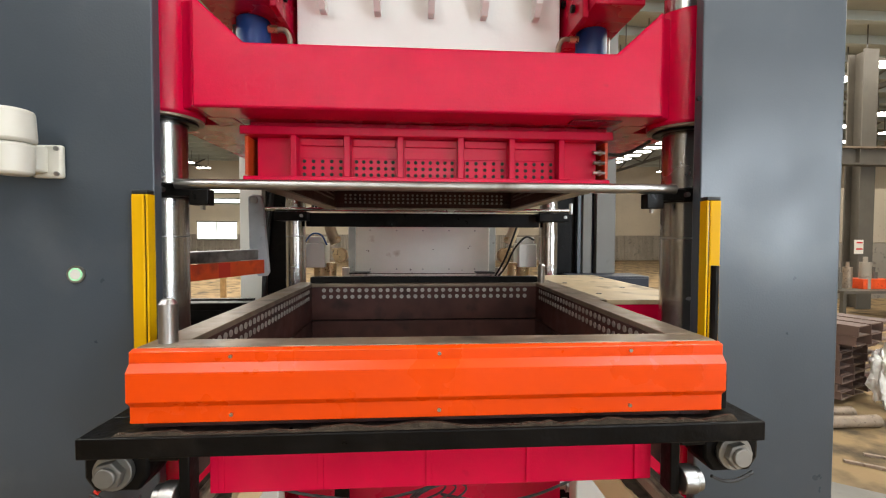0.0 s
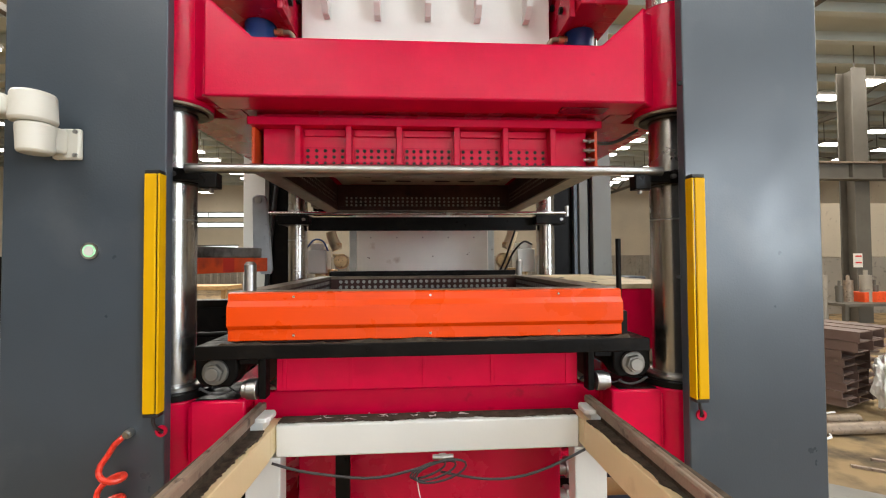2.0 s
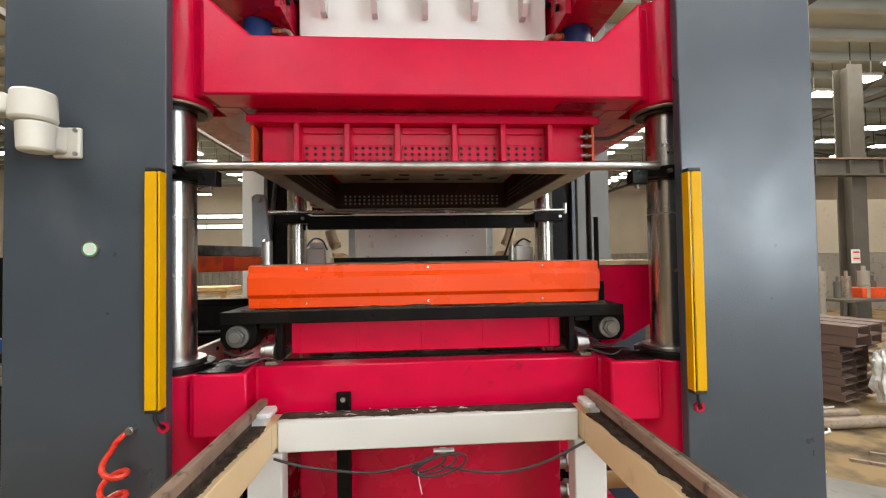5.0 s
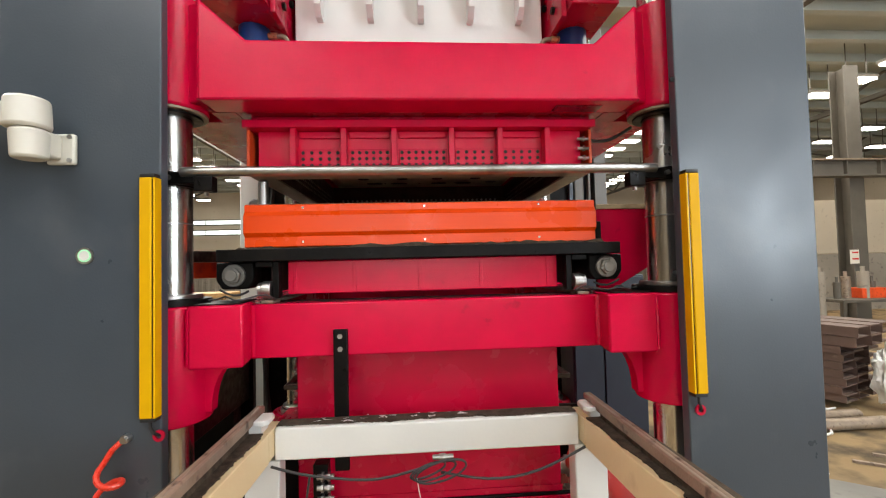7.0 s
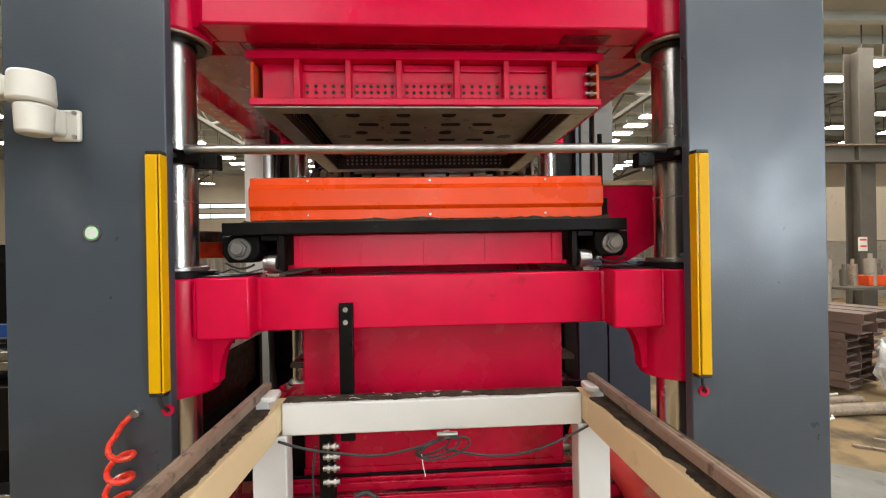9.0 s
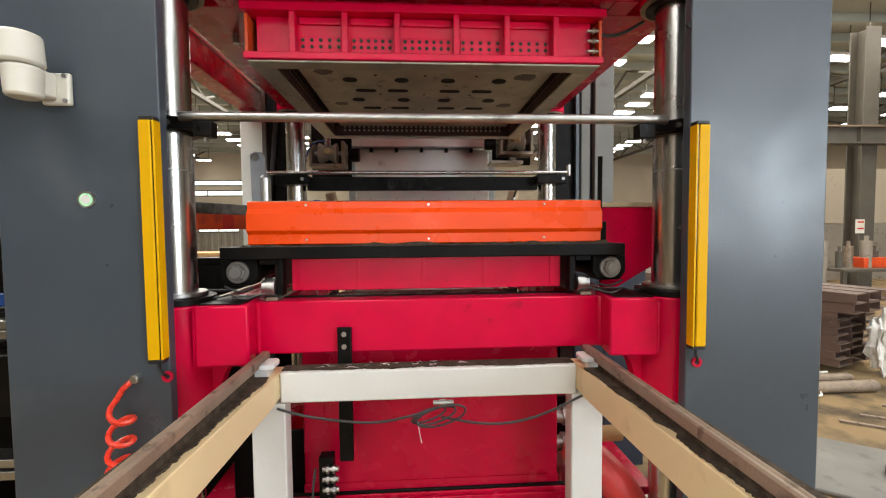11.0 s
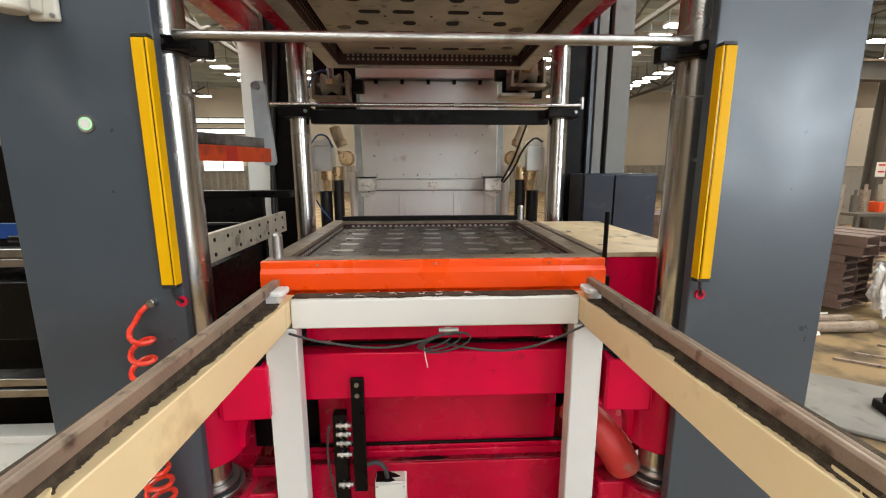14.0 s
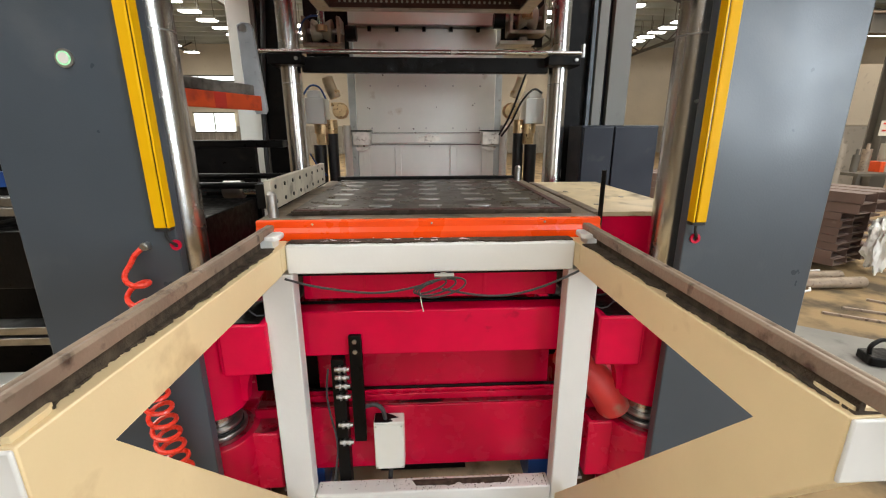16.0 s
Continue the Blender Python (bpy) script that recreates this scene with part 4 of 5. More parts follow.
part("cable", Shape().tube(bent([(-0.20, 0.19, 0.437), (-0.21, 0.19, 0.48), (-0.24, 0.195, 0.50), (-0.28, 0.195, 0.49)]), 0.009, 8), CABLE, jb)
part("cable", Shape().tube([(-0.185, 0.2, 0.223), (-0.19, 0.2, 0.15), (-0.2, 0.21, 0.06), (-0.21, 0.24, 0.028)], 0.009, 8), CABLE, jb)
jb.location.z -= 0.015

# ---- lower flask on its trolley ----
BB, BT = 1.427, 1.574


def drag():
    f = thing("lower_flask", (0, 0.8, BB), "open steel moulding flask with an orange front cover", "moulding flask")
    y = FY0
    prof = [(y + 0.012, BB - 0.003), (y, BB), (y, BB + 0.034), (y - 0.012, BB + 0.046), (y - 0.012, BB + 0.104), (y, BB + 0.120), (y, BB + 0.142), (y + 0.012, BB + 0.146), (y + 0.016, BB + 0.146), (y + 0.016, BB - 0.003)]
    cover = part("front_cover", Shape().prism(prof, "x", -FW, FW), ORANGE, f, "folded orange sheet cover with button screws", 0.0015)
    for x in (-0.415, 0.0, 0.405):
        for z in (BB + 0.132, BB + 0.015):
            part("cover_screw", Shape().cyl((x, z), 0.0040, "y", y - 0.0035, y + 0.001, 14, 0.0040), CHROME, cover)
    t = 0.08
    part("rim", Shape().box(-FW + 0.005, FW - 0.005, y + 0.0165, y + t, BT - 0.014, BT + 0.001).box(-FW + 0.005, -FW + t, y + t + 0.0005, FY1 - t, BT - 0.014, BT + 0.001).box(FW - t, FW - 0.005, y + t + 0.0005, FY1 - t, BT - 0.014, BT + 0.001).box(-FW + 0.005, FW - 0.005, FY1 - t + 0.0005, FY1, BT - 0.014, BT + 0.001), RIM, f, "worn steel rim with sand dust", 0.002)
    part("front_wall", Shape().box(-0.53, 0.53, y + 0.02, y + t - 0.001, BB - 0.02, BT - 0.0145), INNER, f)
    bw = part("back_wall", Shape().box(-0.53, 0.53, FY1 - t + 0.001, FY1 - 0.01, BB - 0.02, BT - 0.0145), INNER, f)
    part("back_lip", Shape().box(-0.545, 0.545, FY1 - 0.05, FY1 - 0.01, BT + 0.0015, BT + 0.03), BLACK, f, "black raised lip", 0.003)
    for s in (-1, 1):
        part("side_wall", Shape().box(min(s * 0.53, s * 0.595), max(s * 0.53, s * 0.595), y + 0.018, FY1 - 0.01, BB - 0.02, BT - 0.0145), INNER, f)
    v = Shape()
    for i in range(30):
        for k in range(2):
            v.cyl((-0.475 + 0.95 * i / 29, BB + 0.117 - 0.03 * k), 0.0095, "y", FY1 - t - 0.002, FY1 - t + 0.002, 10)
    tagged(part("vent_plug", v, VENT, bw), kind="stuff")
    v = Shape()
    for s in (-1, 1):
        for i in range(30):
            for k in range(2):
                v.cyl((FY0 + 0.14 + 0.93 * i / 29, BB + 0.117 - 0.03 * k), 0.0095, "x", s * 0.5275, s * 0.5305, 10)
    tagged(part("side_vent_plug", v, VENT, f), kind="stuff")
    for x, yy in ((-0.565, y + 0.055), (0.565, FY1 - 0.05)):
        part("guide_pin", Shape().cyl((x, yy), 0.018, "z", BT + 0.001, BT + 0.082, 24).cyl((x, yy), 0.018, "z", BT + 0.082, BT + 0.092, 24, 0.011), STEEL, f, "polished steel guide pin")
    part("flag_rod", Shape().cyl((0.632, y + 0.06), 0.0085, "z", BB + 0.07, BT + 0.16, 10), BLACK, f, "thin black indicator rod")
    part("flag_rod_foot", Shape().box(0.612, 0.645, y + 0.03, y + 0.09, BB - 0.012, BB + 0.07), BLACK, f, bevel=0.003)
    for s in (-1, 1):
        part("side_bolt", Shape().cyl((y + 0.06, BB + 0.06), 0.014, "x", s * 0.597, s * 0.632, 12), STEEL, f)
    return f


flask = drag()
tr = thing("flask_trolley", (0, 0.8, 1.27), "black steel flask trolley with a crimson skirt", "trolley")
PB, PT = 1.378, BB + 0.002
part("deck_plate", Shape().box(-0.692, 0.686, 0.188, 0.285, PB, PT - 0.01), BLACK, tr, "black steel deck plate", 0.003)
part("deck_side", Shape().box(-0.692, -0.546, 0.2855, 1.46, PB, PT - 0.01), BLACK, tr, "black steel deck plate", 0.003)
part("deck_side", Shape().box(0.546, 0.686, 0.2855, 1.46, PB, PT - 0.01), BLACK, tr, "black steel deck plate", 0.003)
part("deck_plate", Shape().box(-0.5455, 0.5455, 1.37, 1.46, PB, PT - 0.01), BLACK, tr, "black steel deck plate", 0.003)
crust = [(-0.62 + 1.24 * i / 60, PT - 0.007 + 0.020 * max(0.0, noise.noise(Vector((i * 0.16, 3.1, 0))) + 0.12 + 0.35 * noise.noise(Vector((i * 0.9, 1.7, 0))))) for i in range(61)]
part("sand_crust", Shape().prism([(-0.63, PT - 0.0098), (0.63, PT - 0.0098)] + [(x, z) for x, z in crust[::-1]], "y", 0.194, 0.2035), SAND, tr, "crust of black moulding sand")
part("skirt", Shape().box(-0.48, 0.48, 0.26, 0.275, 1.262, PB - 0.001), RED, tr, "crimson welded skirt", 0.003)
for s in (-1, 1):
    part("lining", Shape().box(min(s * 0.53, s * 0.545), max(s * 0.53, s * 0.545), 0.2855, 1.4, 1.27, BB - 0.021), INNER, tr, "rusty dark lining")
part("rear_lining", Shape().box(-0.529, 0.529, 1.351, 1.366, 1.27, BB - 0.021), INNER, tr, "rusty dark lining")
for x in (-0.455, -0.25, -0.02, 0.2, 0.445):
    part("skirt_seam", Shape().box(x - 0.006, x + 0.006, 0.2565, 0.2595, 1.266, PB - 0.004), RED, tr, bevel=0.001)
for s in (-1, 1):
    part("side_block", Shape().prism([(s * 0.59, PB - 0.001), (s * 0.715, PB - 0.001), (s * 0.715, 1.315), (s * 0.695, 1.285), (s * 0.61, 1.285), (s * 0.59, 1.315)], "y", 0.24, 0.32), BLACK, tr, bevel=0.006)
    part("shaft_nut", Shape().cyl((s * 0.652, 1.332), 0.038, "y", 0.226, 0.2395, 28).cyl((s * 0.652, 1.332), 0.029, "y", 0.211, 0.2265, 6, None, 0.2).cyl((s * 0.652, 1.332), 0.020, "y", 0.203, 0.2115, 20), DULL, tr, "dull steel nut on a shaft end", 0.002)
    part("cylinder_tube", Shape().cyl((s * 0.652, 1.332), 0.045, "y", 0.322, 1.3, 24), BLACK, tr)
    part("wheel_bracket", Shape().box(min(s * 0.497, s * 0.518), max(s * 0.497, s * 0.518), 0.215, 0.255, 1.252, PB - 0.001).box(min(s * 0.519, s * 0.575), max(s * 0.519, s * 0.575), 0.215, 0.255, PB - 0.02, PB - 0.001), BLACK, tr, bevel=0.003)
    for y in (0.225, 1.35):
        w = part("wheel", Shape().cyl((y, 1.281), 0.030, "x", s * 0.522, s * 0.552, 28).cyl((y, 1.281), 0.025, "x", s * 0.552, s * 0.566, 24), STEEL, tr, "small steel track wheel", 0.002)
    part("air_hose", Shape().tube([(s * (0.70 - 0.012 * i), 0.235, 1.285 - 0.02 * math.sin(i * 0.35)) for i in range(9)], 0.004, 6), CABLE, tr)

# squeeze plate over the fixed piston
sq = thing("squeeze_plate", (0, 0.82, 1.2), "oily dark squeeze plate with worn slots", "press plate")
sqp = part("plate", Shape().box(-0.522, 0.522, 0.302, 1.345, 1.217, 1.234), PLATE, sq, bevel=0.003)
# Raised steel ovals stand for the bright reflections in the plate's slots.
for i in range(5):
    for j in range(6):
        x, y = -0.40 + 0.195 * i, 0.40 + 0.16 * j
        pts = []
        for k in range(14):
            a = 2 * math.pi * k / 14
            pts.append((x + (0.026 if math.cos(a) > 0 else -0.026) + 0.02 * math.cos(a), y + 0.02 * math.sin(a)))
        part("slot_glint", Shape().prism(pts, "z", 1.2345, 1.2365), STEEL, sqp, "bright steel oval for the reflection in a slot")
part("edge_strip", Shape().box(-0.515, 0.515, 0.306, 0.326, 1.2342, 1.237).box(0.49, 0.515, 0.3262, 1.34, 1.2342, 1.237), INNER, sq)
part("piston", Shape().cyl((0, 0.82), 0.12, "z", 0.46, 1.2165, 36), CHROME, sq, "chromed piston")

# receiving table on the right of the flask
tb = thing("receiving_table", (0.8, 0.8, BT - 0.02), "sandy cream steel receiving table on a crimson bracket", "table")
top = part("top", Shape().box(0.655, 1.03, 0.33, 1.33, BT - 0.022, BT - 0.004), TABLE, tb, bevel=0.002)
part("edge_bar", Shape().box(0.617, 0.6545, 0.33, 1.33, BT - 0.022, BT - 0.003), RIM, tb, bevel=0.002)
part("bracket", Shape().prism([(0.655, BT - 0.0225), (1.03, BT - 0.0225), (1.03, BT - 0.14), (0.86, BT - 0.25), (0.72, BT - 0.33), (0.655, BT - 0.33)], "y", 0.335, 0.355), RED, tb, bevel=0.003)
part("bracket", Shape().prism([(0.655, BT - 0.0225), (1.03, BT - 0.0225), (1.03, BT - 0.14), (0.72, BT - 0.33), (0.655, BT - 0.33)], "y", 1.28, 1.30), RED, tb, bevel=0.003)
part("apron", Shape().box(1.0, 1.02, 0.356, 1.279, BT - 0.14, BT - 0.023), RED, tb)
for x, y in ((0.70, 0.5), (0.70, 0.9), (0.98, 0.45), (0.90, 0.7), (0.98, 1.1)):
    part("table_screw", Shape().cyl((x, y), 0.012, "z", BT - 0.0045, BT - 0.002, 12), DULL, top)

# mould pusher on the left
pu = thing("mould_pusher", (-0.85, 0.8, 1.24), "pale steel pusher board on guide rods", "pusher")
board = part("board", Shape().box(-0.862, -0.838, 0.31, 1.20, 1.235, 1.345), PALEPLATE, pu, "pale scraped pusher board", 0.003)
for i in range(8):
    for z in (1.262, 1.318):
        part("board_bolt", Shape().cyl((0.36 + 0.11 * i, z), 0.008, "x", -0.8375, -0.8345, 10), BLACK, board)
part("backing", Shape().box(-0.90, -0.863, 0.33, 1.18, 1.24, 1.33), BLACK, pu, bevel=0.003)
for y in (0.55, 0.95):
    part("guide_rod", Shape().cyl((y, 1.30), 0.014, "x", -1.75, -0.9005, 16), BLACK, pu)
part("piston_rod", Shape().cyl((0.62, 1.275), 0.024, "x", -1.6, -0.9005, 20), CHROME, pu)
part("rod_collar", Shape().cyl((0.62, 1.275), 0.038, "x", -1.14, -1.06, 24), STEEL, pu, bevel=0.003)

# ---- white rail frame before the press ----
fr = thing("rail_frame", (0, -0.35, 0), "cream white welded tube frame carrying rails", "rail frame")
TZ = 1.156


def splay(sh):
    """The side members spread a little towards their near end."""
    sh.v = [(x + (1 if x > 0 else -1) * 0.0335 * max(0.0, 0.065 - y) / 0.87, y, z) for x, y, z in sh.v]
    return sh


part("cross_tube", Shape().box(-0.493, 0.473, 0.107, 0.176, TZ - 0.1, TZ), WHITE, fr, bevel=0.006)
for s, xi in ((-1, -0.494), (1, 0.474)):
    a, b = (xi - 0.085, xi) if s < 0 else (xi, xi + 0.085)
    xo = xi + s * 0.125
    inner = [(0.065, TZ), (-0.803, TZ), (-0.803, 1.05), (-0.06, 0.06), (0.107, 0.06), (0.107, 0.106), (-0.667, TZ - 0.102), (0.065, TZ - 0.088)]
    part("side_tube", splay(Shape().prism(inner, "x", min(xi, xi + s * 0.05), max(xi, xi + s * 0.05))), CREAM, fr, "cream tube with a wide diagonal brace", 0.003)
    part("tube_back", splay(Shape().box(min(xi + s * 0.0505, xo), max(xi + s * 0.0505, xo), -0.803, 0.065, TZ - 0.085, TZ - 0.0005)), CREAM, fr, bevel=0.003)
    part("end_cap", splay(Shape().box(min(xi, xo), max(xi, xo), -0.810, -0.8035, TZ - 0.10, TZ - 0.001)), WHITE, fr, "white painted end cap", 0.003)
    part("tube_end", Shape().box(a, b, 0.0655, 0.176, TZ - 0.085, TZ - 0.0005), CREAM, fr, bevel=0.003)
    part("leg", Shape().box(a - 0.006 if s < 0 else a - 0.016, b + 0.016 if s < 0 else b + 0.006, 0.108, 0.172, 0.0, TZ - 0.1005), WHITE, fr, bevel=0.005)
    zp = TZ + (0.042 if s < 0 else 0.037)
    pad = [(xi + s * 0.001, 0.07), (xi + s * 0.012, 0.055), (xi + s * 0.062, 0.055), (xi + s * 0.062, 0.135), (xi + s * 0.010, 0.135), (xi + s * 0.001, 0.12)]
    part("rail_pad", Shape().prism(pad, "z", zp - 0.016, zp - 0.0005), WHITE, fr, "small cream rail pad", 0.003)
    part("pad_block", Shape().box(min(xi + s * 0.022, xi + s * 0.06), max(xi + s * 0.022, xi + s * 0.06), 0.066, 0.125, TZ - 0.0004, zp - 0.0163), WHITE, fr)
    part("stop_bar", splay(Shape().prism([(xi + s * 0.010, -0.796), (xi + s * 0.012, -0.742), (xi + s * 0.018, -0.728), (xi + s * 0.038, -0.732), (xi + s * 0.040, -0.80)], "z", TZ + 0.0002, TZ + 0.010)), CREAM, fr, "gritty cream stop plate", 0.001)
part("lower_cross_tube", Shape().box(-0.475, 0.455, 0.105, 0.176, 0.06, 0.147), WHITE, fr, bevel=0.006)
for xr, zt in ((-0.546, TZ + 0.062), (0.519, TZ + 0.057)):
    head = [(xr + 0.013, zt - 0.004), (xr + 0.009, zt), (xr + 0.003, zt), (xr, zt - 0.002), (xr - 0.003, zt), (xr - 0.009, zt), (xr - 0.013, zt - 0.004)]
    bar = [(xr - 0.013, zt - 0.028), (xr + 0.013, zt - 0.028)] + head
    thin = [(xr - 0.013, zt - 0.02), (xr + 0.013, zt - 0.02)] + head
    part("rail", Shape().prism(bar, "y", -1.12, 0.05).prism(thin, "y", 0.0502, 0.145), RAIL, fr, "brown worn steel rail", 0.001)
    # Thin sand-coloured web makes the shadow line beneath the rail.
    xw = xr + (0.005 if xr > 0 else -0.005)
    part("rail_shade_web", Shape().box(xw - 0.004, xw + 0.004, -0.80, 0.05, TZ + 0.0052, zt - 0.0282), SAND, fr, "sand-coloured strip for the shadow under the rail")


def ragged(line0, line1, z0, h, seed, wob):
    """A thin layer between a straight edge and a torn one."""
    a, b = Vector(line0[0]), Vector(line0[1])
    c, d = Vector(line1[0]), Vector(line1[1])
    n = 260
    up_, lo_ = [], []
    for i in range(n + 1):
        u = i / n
        w = wob * (noise.noise(Vector((u * 7, seed, 0))) + 0.5 * noise.noise(Vector((u * 31, seed, 4))) + 0.55 * noise.noise(Vector((u * 140, seed, 9))))
        w += wob * 2.2 * max(0.0, noise.noise(Vector((u * 9, seed, 17))) - 0.42) * -3
        p = a.lerp(b, u)
        q = c.lerp(d, u)
        q = q + (q - p).normalized() * w
        up_.append((p.x, p.y))
        lo_.append((q.x, q.y))
    s, m = Shape(), n + 1
    vs = [(*p, z) for z in (z0, z0 + h) for row in (up_, lo_) for p in row]
    fs = []
    for i in range(n):
        fs += [(i, i + 1, m + i + 1, m + i), (2 * m + i, 3 * m + i, 3 * m + i + 1, 2 * m + i + 1), (i, 2 * m + i, 2 * m + i + 1, i + 1), (m + i, m + i + 1, 3 * m + i + 1, 3 * m + i)]
    return s.add(vs, fs + [(0, m, 3 * m, 2 * m), (n, 2 * m + n, 3 * m + n, m + n)])


sl = splay(ragged(((-0.617, -0.80), (-0.615, 0.062)), ((-0.520, -0.80), (-0.502, 0.062)), TZ + 0.0008, 0.004, 1.3, 0.013))
part("sand_layer", sl, SAND, fr, "black moulding sand lying on the tube")
sr = splay(ragged(((0.597, -0.80), (0.595, 0.062)), ((0.486, -0.80), (0.481, 0.062)), TZ + 0.0008, 0.004, 5.7, 0.008))
part("sand_layer", sr, SAND, fr, "black moulding sand lying on the tube")
sc = ragged(((-0.49, 0.172), (0.47, 0.172)), ((-0.49, 0.122), (0.47, 0.122)), TZ + 0.0008, 0.004, 9.1, 0.014)
part("sand_layer", sc, SAND, fr, "black moulding sand lying on the tube")
for x0, x1, sd in ((-0.10, 0.30, 6.4),):
    part("sand_layer", ragged(((x0, 0.160), (x1, 0.160)), ((x0 + 0.02, 0.128), (x1 - 0.02, 0.133)), 0.1475, 0.002, sd, 0.006), SAND, fr, "black moulding sand lying on the tube")
grit = Shape()
for i in range(420):
    x, y = max(-0.46, min(0.44, rng.gauss(0.1, 0.2))), max(0.11, min(0.172, rng.gauss(0.145, 0.018)))
    r = rng.uniform(0.0008, 0.0035)
    grit.add([(x + r * math.cos(a), y + r * math.sin(a), 0.1476) for a in (0.3, 2.2, 4.5)] + [(x, y, 0.1476 + r)], [(0, 1, 3), (1, 2, 3), (2, 0, 3)])
tagged(part("sand_grit", grit, SAND, fr, "scattered black sand grains"), kind="stuff")
chips = Shape()
for i in range(26):
    x, y = rng.uniform(-0.40, 0.10), rng.uniform(0.125, 0.175)
    chips.add([(x + rng.uniform(-0.02, 0.02), y + rng.uniform(-0.012, 0.012), TZ + 0.0058) for _ in range(3)], [(0, 1, 2)])
tagged(part("paint_chips", chips, WHITE, fr, "bare cream patches in the sand"), kind="stuff")
cableL = [(-0.50 + 0.49 * i / 12, 0.098 - 0.004 * math.sin(i), 1.045 - 0.055 * math.sin(math.pi * i / 14)) for i in range(13)]
cableR = [(0.02 + 0.47 * i / 12, 0.098, 1.0 - 0.055 * math.sin(math.pi * i / 12) + 0.055 * i / 12) for i in range(13)]
kn = thing("tied_cable", (0, 0.09, 1.0), "dark cable with a tied loop hung under the tube", "cable")
part("run", Shape().tube(cableL, 0.0042, 6), CABLE, kn)
part("run", Shape().tube(cableR, 0.0042, 6), CABLE, kn)
for k in range(3):
    loop = [(-0.02 + (0.055 + 0.012 * k) * math.cos(a * math.pi / 9 + k) + 0.02 * k, 0.088 - 0.006 * k, 1.012 + (0.018 + 0.006 * k) * math.sin(a * math.pi / 9 + k) + 0.35 * (0.05 * math.cos(a * math.pi / 9 + k))) for a in range(19)]
    part("loop", Shape().tube(loop, 0.0036, 6), CABLE, kn)
part("cable_tie", Shape().tube([(-0.055, 0.078, 0.995), (-0.05, 0.076, 0.96), (-0.043, 0.078, 0.925)], 0.0018, 5), CLOTH, kn, "pale cable tie")
part("connector", Shape().cyl((0.085, 1.052), 0.008, "x", -0.005, 0.06, 12).cyl((0.085, 1.052), 0.011, "x", 0.015, 0.035, 12), STEEL, kn)

# ---- things on the column plates ----
for s, x0, z0 in ((-1, -0.805, 1.25), (1, 0.784, 1.247)):
    lc = thing("light_curtain", (x0 + 0.02, -0.03, z0), "yellow safety light curtain bar on the column", "light curtain", "light curtains")
    xi, xo = (x0 + 0.042, x0) if s < 0 else (x0 - 0.008, x0 + 0.034)
    a, b = min(xi, xo), max(xi, xo)
    hs = part("housing", Shape().box(a + (0 if s < 0 else 0.010), b - (0.010 if s < 0 else 0), -0.034, -0.002, z0, z0 + 0.664), YELLOW, lc, bevel=0.003)
    g0, g1 = (b - 0.0098, b - 0.006) if s < 0 else (a + 0.006, a + 0.0098)
    part("optic_window", Shape().box(g0, g1, -0.03, -0.003, z0 + 0.004, z0 + 0.66), LENS, lc, "black optic window")
    g0, g1 = (b - 0.0058, b) if s < 0 else (a, a + 0.0058)
    part("edge_profile", Shape().box(g0, g1, -0.033, -0.002, z0, z0 + 0.664), YELLOW, lc, bevel=0.001)
    part("end_cap", Shape().box(a + 0.001, b - 0.001, -0.033, -0.003, z0 + 0.6645, z0 + 0.675), RUBBER, hs, "black end cap", 0.002)
    part("end_cap", Shape().box(a + 0.001, b - 0.001, -0.033, -0.003, z0 - 0.010, z0 - 0.0005), RUBBER, hs, "black end cap", 0.002)
    xm = (a + b) / 2
    part("cable", Shape().tube([(xm, -0.018, z0 - 0.01), (xm, -0.018, z0 - 0.028), (xm + 0.008, -0.016, z0 - 0.045), (xm + 0.014, -0.004, z0 - 0.055), (xm + 0.014, 0.01, z0 - 0.057)], 0.0045, 8), RUBBER, lc)
    gr = Shape().ring((xm + 0.014, z0 - 0.057), 0.008, 0.016, "y", -0.006, -0.0005, 20)
    part("grommet", gr, DARKRED, lc, "red cable grommet")
pb = thing("push_button", (-0.968, -0.01, 1.70), "round metal push button with a lit green ring", "push button")
part("bezel", Shape().ring((-0.968, 1.70), 0.018, 0.0235, "y", -0.006, -0.0005, 32), STEEL, pb)
part("lit_ring", Shape().ring((-0.968, 1.70), 0.0135, 0.0178, "y", -0.007, -0.0005, 32), GREEN, pb, "lit green ring")
part("cap", Shape().cyl((-0.968, 1.70), 0.0133, "y", -0.008, -0.0005, 28), PANEL, pb)
ch = thing("coil_hose", (-0.853, -0.01, 0.5), "red coiled air hose on a steel fitting", "air hose")
pts = [(-0.853, -0.012, 1.192), (-0.862, -0.02, 1.186), (-0.88, -0.026, 1.168), (-0.895, -0.03, 1.14)]
turns = 14
for i in range(turns * 16 + 1):
    a = math.pi + 2 * math.pi * i / 16
    u = i / (turns * 16)
    pts.append((-0.868 - 0.03 * min(1, u * 2) + 0.04 * u * u + (0.030 + 0.012 * u) * math.cos(a), -0.05 + (0.024 + 0.008 * u) * math.sin(a), 1.125 - 0.71 * u ** 0.9 + 0.012 * math.sin(a)))
pts += [(pts[-1][0] + 0.01, -0.03, 0.36), (pts[-1][0] + 0.03, -0.02, 0.22), (pts[-1][0] + 0.035, -0.02, 0.012)]
part("hose", Shape().tube(pts, 0.0076, 8), HOSE, ch)
part("fitting", Shape().cyl((-0.853, 1.192), 0.012, "y", -0.018, -0.0005, 18).cyl((-0.853, 1.192), 0.0085, "y", -0.026, -0.018, 14), STEEL, ch)
arm = thing("panel_arm", (-1.05, -0.07, 1.94), "ivory swivel arm of a control panel on the column", "support arm")
